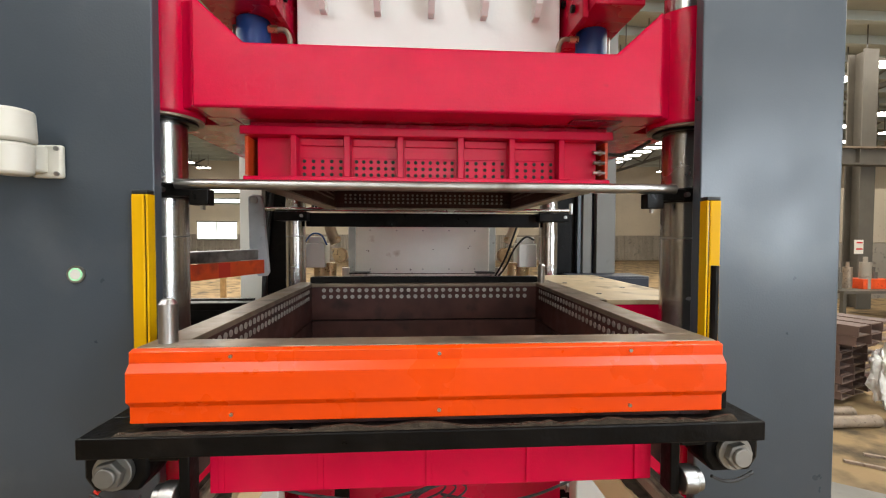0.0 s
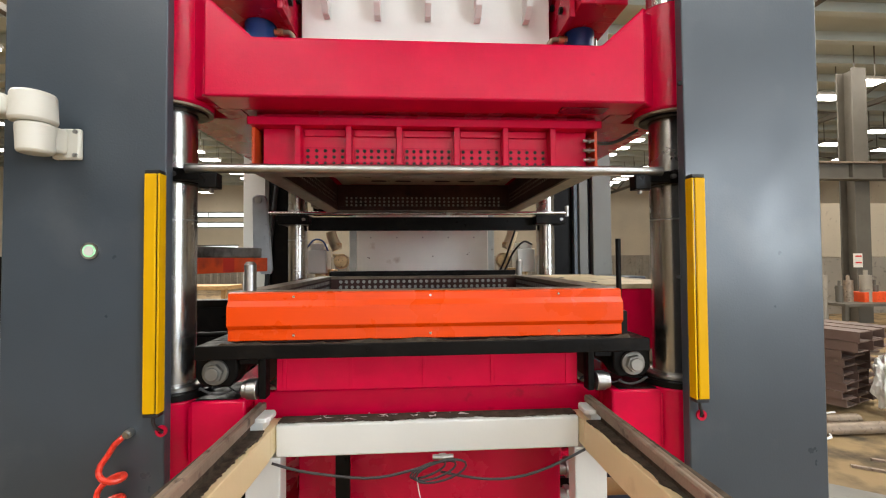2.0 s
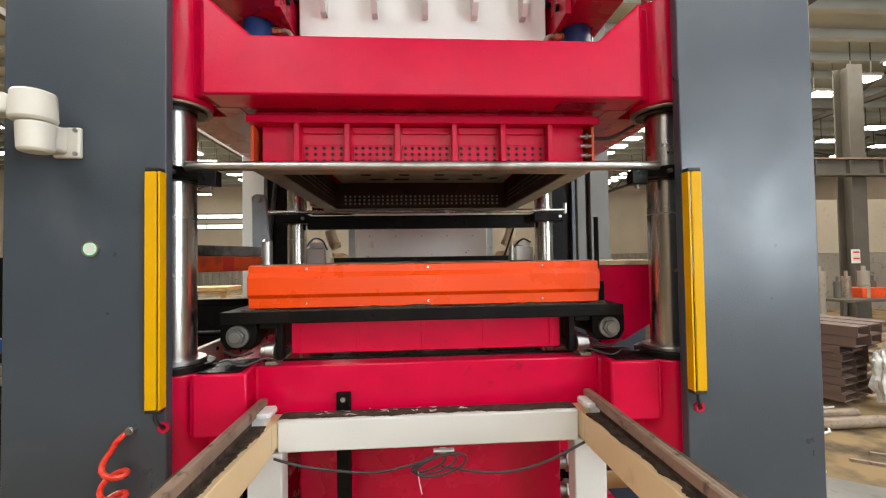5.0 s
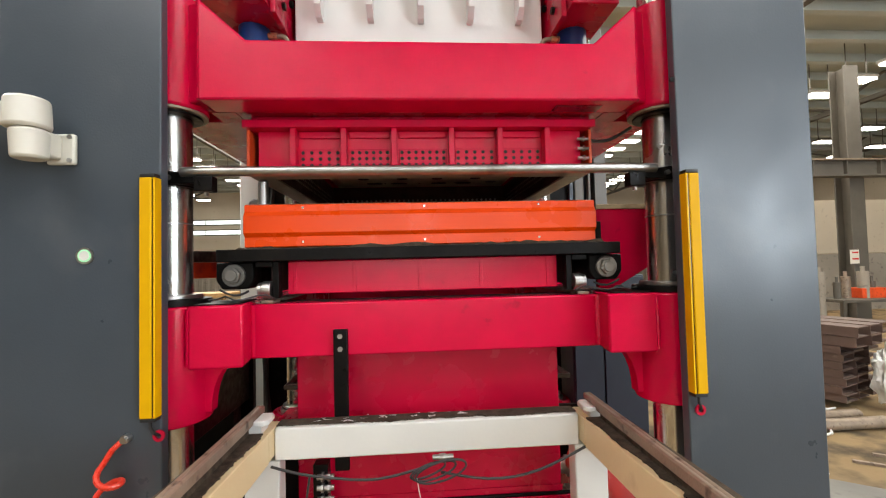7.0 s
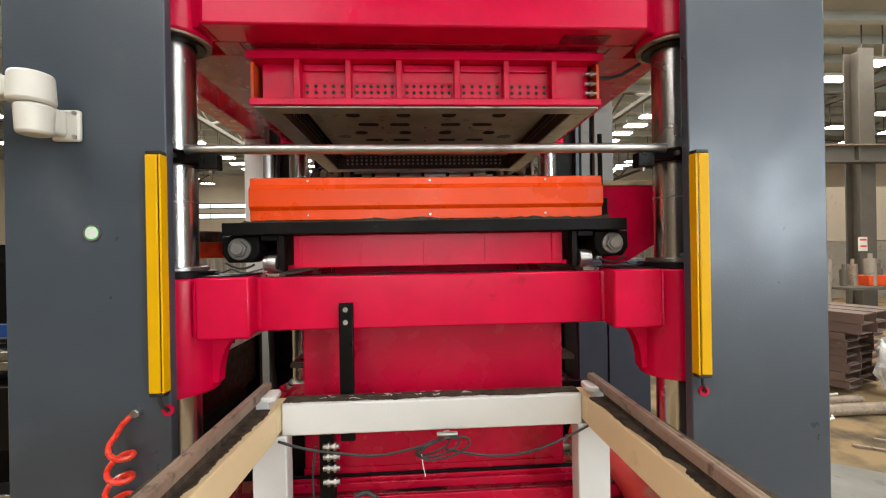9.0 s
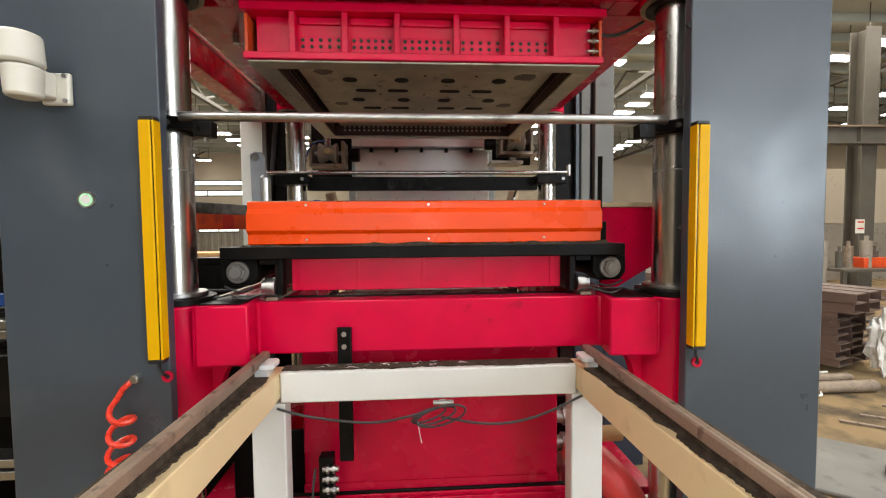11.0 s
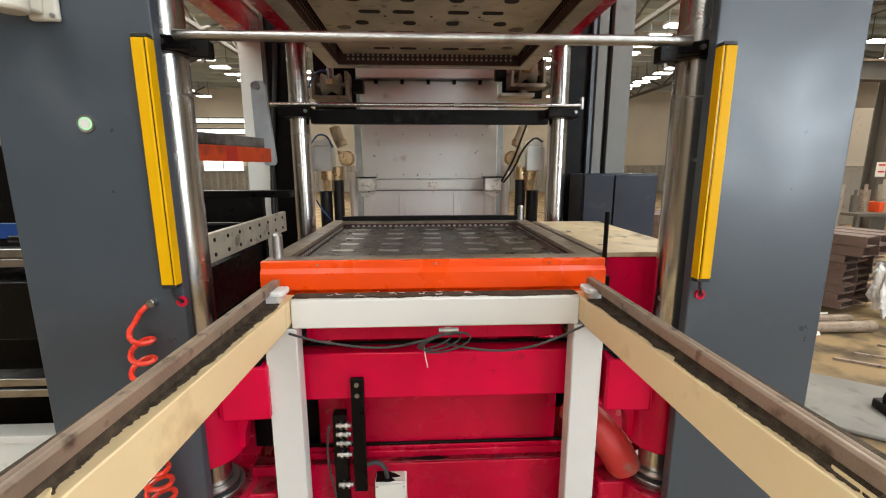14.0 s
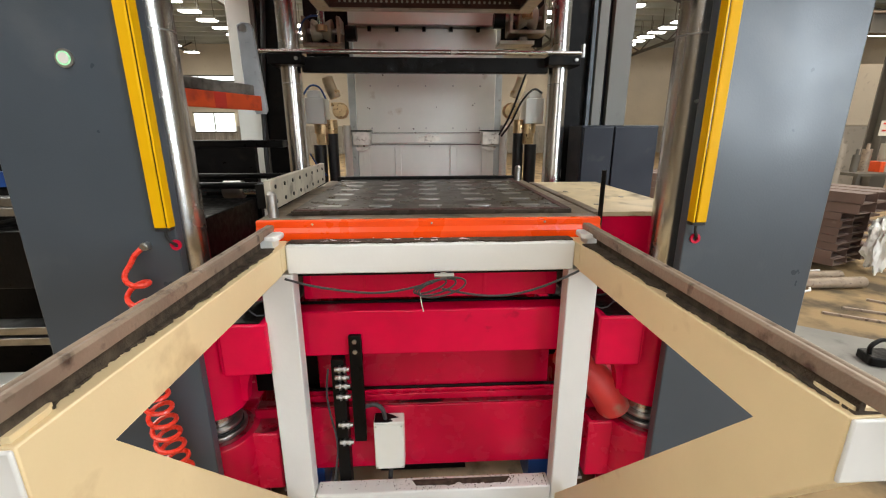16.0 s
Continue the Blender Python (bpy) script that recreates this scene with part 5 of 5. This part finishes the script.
wf = part("wall_flange", Shape().box(-1.062, -0.988, -0.018, -0.001, 1.955, 2.042), PLASTIC, arm, bevel=0.006)
part("neck", Shape().box(-1.058, -1.016, -0.065, -0.0185, 1.965, 2.035), PLASTIC, arm, bevel=0.008)
part("lower_joint", Shape().cyl((-1.044, -0.088), 0.038, "z", 1.952, 2.03, 36, 0.042), PLASTIC, arm, bevel=0.008)
part("upper_joint", Shape().cyl((-1.050, -0.088), 0.051, "z", 2.032, 2.112, 36, 0.047), PLASTIC, arm, bevel=0.008)
part("arm_tube", Shape().prism([(-1.085, 2.045), (-1.7, 2.075), (-1.7, 2.14), (-1.085, 2.098)], "y", -0.135, -0.06), PLASTIC, arm, bevel=0.012)
for x, z in ((-0.998, 2.032), (-0.998, 1.966)):
    part("flange_screw", Shape().cyl((x, z), 0.006, "y", -0.023, -0.0182, 12), STEEL, wf)
nut = Shape().cyl((0.765, 2.21), 0.008, "y", -0.006, -0.0005, 6)
solo("plate_bolt", nut, BLACK, (0.765, 0, 2.21), "small bolt on the column edge", "bolt")

# ---- behind the press ----
rp = thing("rear_machine", (0, 2.3, 0), "pale grey rear housing of the moulding line", "machine housing")
bp = part("back_panel", Shape().box(-0.535, 0.54, 2.2, 2.6, 0.9, 2.25), PANEL, rp, bevel=0.006)
part("upper_box", Shape().box(-0.60, 0.50, 2.14, 2.6, 2.26, 2.75), PANEL, rp, bevel=0.006)
part("ledge", Shape().box(-0.62, 0.54, 2.12, 2.199, 2.255, 2.2595), STEEL, rp)
for j in range(5):
    part("ledge_lug", Shape().box(-0.42 + 0.2 * j, -0.395 + 0.2 * j, 2.17, 2.1985, 2.225, 2.254), BLACK, rp)
part("belt_rail", Shape().box(-0.47, 0.47, 2.18, 2.1995, 1.425, 1.50), PANEL, rp, "scraped pale rail", 0.003)
part("seam", Shape().box(-0.53, 0.535, 2.1945, 2.1998, 1.5015, 1.507), OILBROWN, rp, "rust line along the seam")
part("seam", Shape().box(-0.53, 0.535, 2.1945, 2.1998, 1.411, 1.418), OILBROWN, rp, "rust line along the seam")
part("bare_patch", Shape().prism([(-0.07, 1.44), (0.02, 1.432), (0.11, 1.447), (0.10, 1.478), (0.03, 1.485), (-0.06, 1.476)], "y", 2.178, 2.1805), GLASSY, rp, "bare scraped steel patch")
for i in range(26):
    x, z, r = rng.uniform(-0.5, 0.5), rng.choice((1.50, 1.41, 1.95, 1.7)) + rng.uniform(-0.03, 0.05), rng.uniform(0.003, 0.008)
    part("rust_spot", Shape().cyl((x, z), r, "y", 2.197, 2.1997, 7), OILBROWN, rp)
for x in (-0.50, -0.25, 0.19, 0.44):
    part("panel_rib", Shape().box(x, x + 0.05, 2.185, 2.1995, 1.0, 1.40), PANEL, rp, bevel=0.003)
for s in (-1, 1):
    part("clamp_box", Shape().box(s * 0.49 - 0.065, s * 0.49 + 0.065, 2.06, 2.179, 1.415, 1.515), GLASSY, rp, "scratched rusty clamp box", 0.005)
    part("clamp_lip", Shape().box(s * 0.49 - 0.075, s * 0.49 + 0.075, 2.05, 2.179, 1.516, 1.524), BLACK, rp, "dark clamp lip", 0.002)
    part("clamp_foot", Shape().prism([(s * 0.43, 1.40), (s * 0.55, 1.40), (s * 0.54, 1.372), (s * 0.50, 1.36), (s * 0.46, 1.378)], "y", 2.15, 2.183), GLASSY, rp, "torn rusty steel foot", 0.002)
    part("edge_post", Shape().box(min(s * 0.545, s * 0.60), max(s * 0.545, s * 0.60), 2.25, 2.30, 0.9, 2.25), ARMGREY, rp, "grey edge post", 0.004)
for i in range(5):
    for z in (1.54, 1.85):
        part("panel_screw", Shape().cyl((-0.42 + 0.21 * i, z), 0.007, "y", 2.193, 2.1995, 8), STEEL, bp)
for s in (-1, 1):
    g = thing("rear_valve_stack", (s * 0.72, 2.1, 0), "grey valve block on dark hoses with brass fittings", "valve block", "valve blocks")
    part("block", Shape().box(s * 0.80 - 0.07, s * 0.80 + 0.07, 1.98, 2.16, 1.57, 1.75).box(s * 0.80 - 0.05, s * 0.80 + 0.05, 1.99, 2.15, 1.7505, 1.80), PANEL, g, "grey valve block", 0.006)
    part("collar", Shape().cyl((s * 0.77, 2.06), 0.06, "z", 1.50, 1.569, 24).cyl((s * 0.77, 2.06), 0.052, "z", 1.42, 1.50, 6), BRASS, g, "brass coloured collar", 0.003)
    part("hose", Shape().cyl((s * 0.80, 2.06), 0.046, "z", 0.0, 1.419, 20), RUBBER, g, "thick black hose")
    part("hose", Shape().cyl((s * 0.705, 2.07), 0.040, "z", 0.0, 1.50, 20), RUBBER, g, "thick black hose")
    part("hose_ferrule", Shape().cyl((s * 0.705, 2.07), 0.044, "z", 1.501, 1.60, 20), BRASS, g, "brass coloured ferrule", 0.003)
    part("pale_pipe", Shape().cyl((s * 0.60, 2.12), 0.03, "z", 0.0, 1.56, 18), PLASTIC, g)
    part("elbow", Shape().tube(bent([(s * 0.70, 2.0, 1.885), (s * 0.685, 2.0, 1.83), (s * 0.65, 2.0, 1.75)]), 0.040, 16), TABLE, g, "dusty tan pump body")
    part("elbow_nut", Shape().cyl((s * 0.66, 2.0), 0.042, "z", 1.775, 1.80, 6), BRASS, g)
    part("elbow_nut", Shape().cyl((s * 0.64, 2.0), 0.045, "z", 1.69, 1.715, 6), BRASS, g)
    for k in range(5):
        part("cap_rib", Shape().cyl((s * 0.62, 1.66), 0.058 - 0.004 * abs(k - 2), "y", 1.955 + 0.018 * k, 1.9725 + 0.018 * k, 20), BRASS, g, "ribbed pale cap", 0.003)
    if s > 0:
        part("thin_hose", Shape().tube(bent([(0.70, 1.90, 1.90), (0.665, 1.90, 1.80), (0.61, 1.92, 1.64), (0.545, 2.0, 1.49)]), 0.0075, 8), RUBBER, g)
        part("thin_hose", Shape().tube(bent([(0.83, 1.92, 1.78), (0.76, 1.90, 1.80), (0.68, 1.90, 1.72), (0.62, 1.94, 1.58), (0.56, 2.0, 1.48)]), 0.0075, 8), RUBBER, g)
    else:
        part("thin_hose", Shape().tube(bent([(-0.86, 1.92, 1.76), (-0.80, 1.90, 1.82), (-0.74, 1.91, 1.81), (-0.71, 1.95, 1.74)]), 0.0065, 8), BLUE, g, "thin blue air hose")
        part("thin_hose", Shape().tube(bent([(-0.85, 1.95, 1.36), (-0.80, 1.93, 1.28), (-0.74, 1.95, 1.20)]), 0.006, 8), BLUE, g, "thin blue air hose")
    xs, zs = (-0.69, 0.01) if s < 0 else (0.69, 0.10)
    sh = thing("rear_sheave", (xs, 1.9, 2.05), "worn grooved roller in a grey fork bracket", "guide roller", "guide rollers")
    part("fork_base", Shape().box(xs - 0.125, xs + 0.125, 1.85, 2.02, zs + 2.05, zs + 2.075), RAIL, sh, bevel=0.004)
    for d in (-0.125, 0.103):
        part("fork_arm", Shape().box(xs + d, xs + d + 0.022, 1.85, 2.02, zs + 2.0755, zs + 2.235), RAIL, sh, bevel=0.004)
    part("axle", Shape().cyl((1.92, zs + 2.155), 0.018, "x", xs - 0.14, xs + 0.14, 16), STEEL, sh)
    part("roller", Shape().cyl((1.92, zs + 2.155), 0.072, "x", xs - 0.055, xs, 28, 0.045).cyl((1.92, zs + 2.155), 0.045, "x", xs, xs + 0.055, 28, 0.072).cyl((1.92, zs + 2.155), 0.074, "x", xs - 0.066, xs - 0.055, 28).cyl((1.92, zs + 2.155), 0.074, "x", xs + 0.055, xs + 0.066, 28), PALEPLATE, sh, "scraped grooved roller", 0.003)
    part("stem", Shape().cyl((xs - s * 0.01, 1.84), 0.024, "z", zs + 2.16, 2.75, 20), CHROME, sh)
    part("stem_nut", Shape().cyl((xs - s * 0.01, 1.84), 0.036, "z", zs + 2.14, zs + 2.175, 6), BRASS, sh)
    part("hanger_plate", Shape().box(xs - 0.15, xs + 0.15, 2.03, 2.055, zs + 2.0, 2.75), BLACK, sh, "black oily hanger plate", 0.004)
    part("motor", Shape().cyl((1.95, zs + 2.15), 0.05, "x", min(xs - s * 0.15, xs - s * 0.22), max(xs - s * 0.15, xs - s * 0.22), 20), BLACK, sh, bevel=0.004)
    if s > 0:
        part("lower_shelf", Shape().box(0.50, 0.74, 1.86, 2.03, 2.085, 2.11), PALEPLATE, sh, "scraped steel shelf", 0.003)
        part("shelf_post", Shape().box(0.66, 0.71, 1.95, 2.02, 2.1105, 2.1495), RAIL, sh)
    else:
        part("air_hose", Shape().tube(bent([(xs - 0.14, 1.84, 2.13), (xs - 0.11, 1.83, 2.20), (xs - 0.06, 1.83, 2.235), (xs, 1.83, 2.24)]), 0.006, 8), BLUE, sh, "thin blue air hose")
rc = thing("rear_column", (1.1, 1.85, 0), "dark grey rear press column with ribs", "press column", "press columns")
part("inner_plate", Shape().box(0.945, 1.075, 1.74, 1.78, 0, 3.6), BLACK, rc, bevel=0.003)
part("cover_strip", Shape().box(1.077, 1.10, 1.70, 1.78, 0, 3.6), GREY, rc)
part("front_plate", Shape().box(1.135, 1.20, 1.75, 1.80, 0, 3.6), COLGREY, rc, bevel=0.004)
part("front_plate", Shape().box(1.235, 1.375, 1.75, 1.80, 0, 3.6), COLGREY, rc, bevel=0.004)
part("rear_web", Shape().box(1.10, 1.375, 1.802, 1.84, 0, 3.6), NAVY, rc)
lcol = thing("rear_column", (-1.0, 1.85, 0), "dark rear press column with cables", "press column", "press columns")
part("inner_plate", Shape().box(-1.07, -0.93, 1.76, 1.80, 0, 3.6), BLACK, lcol, bevel=0.003)
part("web", Shape().box(-1.1, -1.072, 1.74, 2.0, 0, 3.6), GIRDER, lcol, bevel=0.003)
part("cable", Shape().tube([(-1.04 + 0.05 * math.sin(i * 0.35), 1.73, 3.4 - 0.16 * i) for i in range(20)], 0.016, 8), RUBBER, lcol)
dk = thing("control_cabinet", (1.2, 1.6, 0), "navy blue sheet metal cabinet with two panels", "cabinet")
part("body", Shape().box(0.965, 1.46, 1.45, 1.69, 0, 1.55), NAVY, dk, bevel=0.006)
part("door", Shape().box(0.975, 1.165, 1.436, 1.4495, 0.05, 1.54), NAVY, dk, bevel=0.004)
part("door", Shape().box(1.175, 1.45, 1.436, 1.4495, 0.05, 1.54), NAVY, dk, bevel=0.004)

# ---- left of the press ----
lp = thing("light_post", (-1.2, 1.78, 0), "pale grey square steel post behind the press", "post")
part("post", Shape().box(-1.27, -1.115, 1.8, 1.95, 0, 2.44), PANEL, lp, bevel=0.006)
part("base_plate", Shape().box(-1.33, -1.05, 1.74, 2.0, 0.0, 0.02), PANEL, lp)
sb = thing("side_beam", (-1.21, 1.1, 2.44), "red painted box beam carried on the pale post", "beam")
part("web", Shape().box(-1.27, -1.15, 0.34, 1.97, 2.442, 2.585), DARKRED, sb, bevel=0.005)
part("top_flange", Shape().box(-1.29, -1.135, 0.34, 1.97, 2.586, 2.602), PANEL, sb, "pale grey top flange", 0.002)
sa = thing("swing_arm", (-1.0, 1.1, 1.6), "grey steel arm with an orange strip", "arm")
part("end_plate", Shape().prism([(-0.905, 2.0), (-0.88, 2.015), (-0.845, 2.01), (-0.835, 1.99), (-0.805, 1.62), (-0.815, 1.60), (-0.86, 1.60), (-0.90, 1.72)], "y", 1.0, 1.03), ARMGREY, sa, "scuffed grey end plate", 0.004)
part("arm_beam", Shape().prism([(-0.845, 1.031), (-0.90, 1.10), (-1.20, 0.42), (-1.075, 0.40)], "z", 1.685, 1.735), DULL, sa, bevel=0.005)
part("orange_strip", Shape().prism([(-0.825, 0.998), (-0.838, 1.028), (-1.078, 0.398), (-1.062, 0.392)], "z", 1.615, 1.684), OLDORANGE, sa, bevel=0.003)
part("red_patch", Shape().prism([(-0.905, 0.79), (-0.909, 0.795), (-0.933, 0.735), (-0.929, 0.73)], "z", 1.617, 1.682), SIGNRED, sa)
part("beam_cover", Shape().prism([(-1.09, 0.40), (-1.0, 0.62), (-1.06, 0.72), (-1.20, 0.43)], "z", 1.7355, 1.765), NAVY, sa, bevel=0.004)
part("pivot_bolt", Shape().cyl((-0.87, 1.985), 0.017, "y", 0.985, 0.9995, 16), STEEL, sa)
part("hanger_bar", Shape().box(-1.16, -1.11, 0.44, 0.50, 1.141, 1.684), BLACK, sa)
bd = thing("pusher_bed", (-1.3, 0.9, 0), "black oily bed of the mould pusher", "machine bed")
part("top_beam", Shape().box(-1.9, -0.72, 0.92, 1.0, 1.44, 1.475), BLACK, bd, bevel=0.004)
part("rear_plate", Shape().box(-1.9, -1.0, 1.3, 1.34, 0.0, 1.44), BLACK, bd)
part("low_deck", Shape().box(-1.9, -1.02, 0.45, 1.3, 0.9, 1.14), BLACK, bd, bevel=0.006)
part("leg", Shape().box(-1.85, -1.75, 1.15, 1.25, 0.0, 0.9), BLACK, bd)
part("leg", Shape().box(-1.15, -1.05, 1.15, 1.25, 0.0, 0.9), BLACK, bd)
part("cylinder", Shape().cyl((0.62, 1.275), 0.05, "x", -1.9, -1.25, 24), BLACK, bd)
part("yellow_tag", Shape().box(-1.0, -0.96, 0.445, 0.449, 1.05, 1.09), YELLOW, bd)
sk = thing("side_rack", (-1.9, 0.7, 0), "grey and blue rack with aluminium rails", "rack")
for z, m in ((0.40, PANEL), (0.62, STEEL), (0.67, STEEL), (1.19, STEEL), (1.23, STEEL)):
    part("rail", Shape().box(-3.2, -1.46, 0.5, 0.6, z, z + 0.035), m, sk, bevel=0.003)
part("lower_skirt", Shape().box(-3.2, -1.52, 0.52, 0.58, 0.05, 0.395), PANEL, sk, bevel=0.004)
part("blue_panel", Shape().box(-3.2, -1.50, 0.56, 0.60, 1.30, 1.36), BLUE, sk, "blue painted panel")
part("back_sheet", Shape().box(-3.2, -1.45, 1.1, 1.14, 0.0, 1.7), BLACK, sk)
part("shelf", Shape().box(-3.2, -1.5, 0.6, 1.1, 0.86, 0.9), BLACK, sk)
for i in range(5):
    b = Shape().box(-1.98 + 0.09 * i, -1.90 + 0.09 * i, 0.65, 0.9, 0.902, 0.95 + 0.03 * (i % 3))
    solo("tool_box", b, (TAN, PANEL, RAIL)[i % 3], (-1.94 + 0.09 * i, 0.78, 0.902), "small dusty tool box on the rack shelf", "box", "tool boxes", bevel=0.004)
cr = thing("far_crate", (-6.3, 9.0, 0), "white carton on a wooden bench", "carton")
part("carton", Shape().box(-6.3, -5.7, 9.0, 9.4, 1.1, 1.5), PLASTIC, cr, bevel=0.01)
part("bench", Shape().box(-8.2, -4.4, 8.8, 9.6, 1.0, 1.095), TAN, cr, bevel=0.01)
part("bench_leg", Shape().box(-8.1, -8.0, 8.9, 9.0, 0.0, 1.0).box(-4.6, -4.5, 8.9, 9.0, 0.0, 1.0), TAN, cr)


def motions():
    # seconds, lift of the lower platen
    lift = [(0, 0), (4.15, 0), (4.6, 0.02), (5.4, 0.14), (6.0, 0.245), (6.5, 0.288), (7, 0.298), (7.5, 0.310), (8, 0.319), (8.5, 0.317), (9, 0.317), (9.5, 0.313), (9.9, 0.30), (11.0, 0.135),
            (11.7, 0.045), (12.0, 0.014), (12.5, -0.028), (12.8, -0.075), (13.2, -0.155), (13.6, -0.237), (14, -0.310), (14.25, -0.344), (14.5, -0.352), (16, -0.356)]
    # seconds, travel of the trolley along the rails
    roll = [(0, -0.554), (0.5, -0.432), (1, -0.314), (1.5, -0.195), (2, -0.153), (2.5, -0.113), (3, -0.073), (3.5, -0.037), (4, -0.003), (4.15, 0), (16, 0)]
    rise = [(0, 0), (8.05, 0), (8.25, 0.012), (8.5, 0.05), (9, 0.16), (9.3, 0.20), (9.6, 0.207), (12.5, 0.197), (16, 0.197)]
    push = [(0, 0), (14.9, 0), (15.2, 0.04), (15.5, 0.12), (16, 0.25)]

    def at(rows, t):
        for (a, u), (b, v) in zip(rows, rows[1:]):
            if a <= t <= b:
                return u + (v - u) * (t - a) / (b - a)
        return rows[-1][1]

    def key(ob, rows, aside=0.0):
        o = Vector(ob.location) + Vector((aside, 0, 0))
        walk(ob, [(t, pose(o.x + dx, o.y + dy, o.z + dz)) for t, dx, dy, dz in rows])

    key(low, [(t, 0, 0, z) for t, z in lift])
    key(tb, [(t, 0, 0, z) for t, z in lift])
    # the base is lifted with the platen and stays down while that sinks past it
    for ob in (base, post, jb):
        key(ob, [(t, 0, 0, max(0.0, 1.05 * z)) for t, z in lift])
    both = [(t, 0, y, 0) for t, y in roll if t <= 4.15] + [(t, 0, 0, z) for t, z in lift if t > 4.15]
    key(flask, [(t, x, y, z + 0.007 * min(1.0, (y / 0.55) ** 2)) for t, x, y, z in both], -0.010)
    key(tr, both, -0.010)
    key(up, [(t, 0, 0, z) for t, z in rise])
    key(upper_flask, [(t, 0, 0, z) for t, z in rise], -0.006)
    key(press_plate, [(t, 0, 0, 0.49 * z) for t, z in rise])
    key(pu, [(t, x, 0, 0) for t, x in push])


motions()
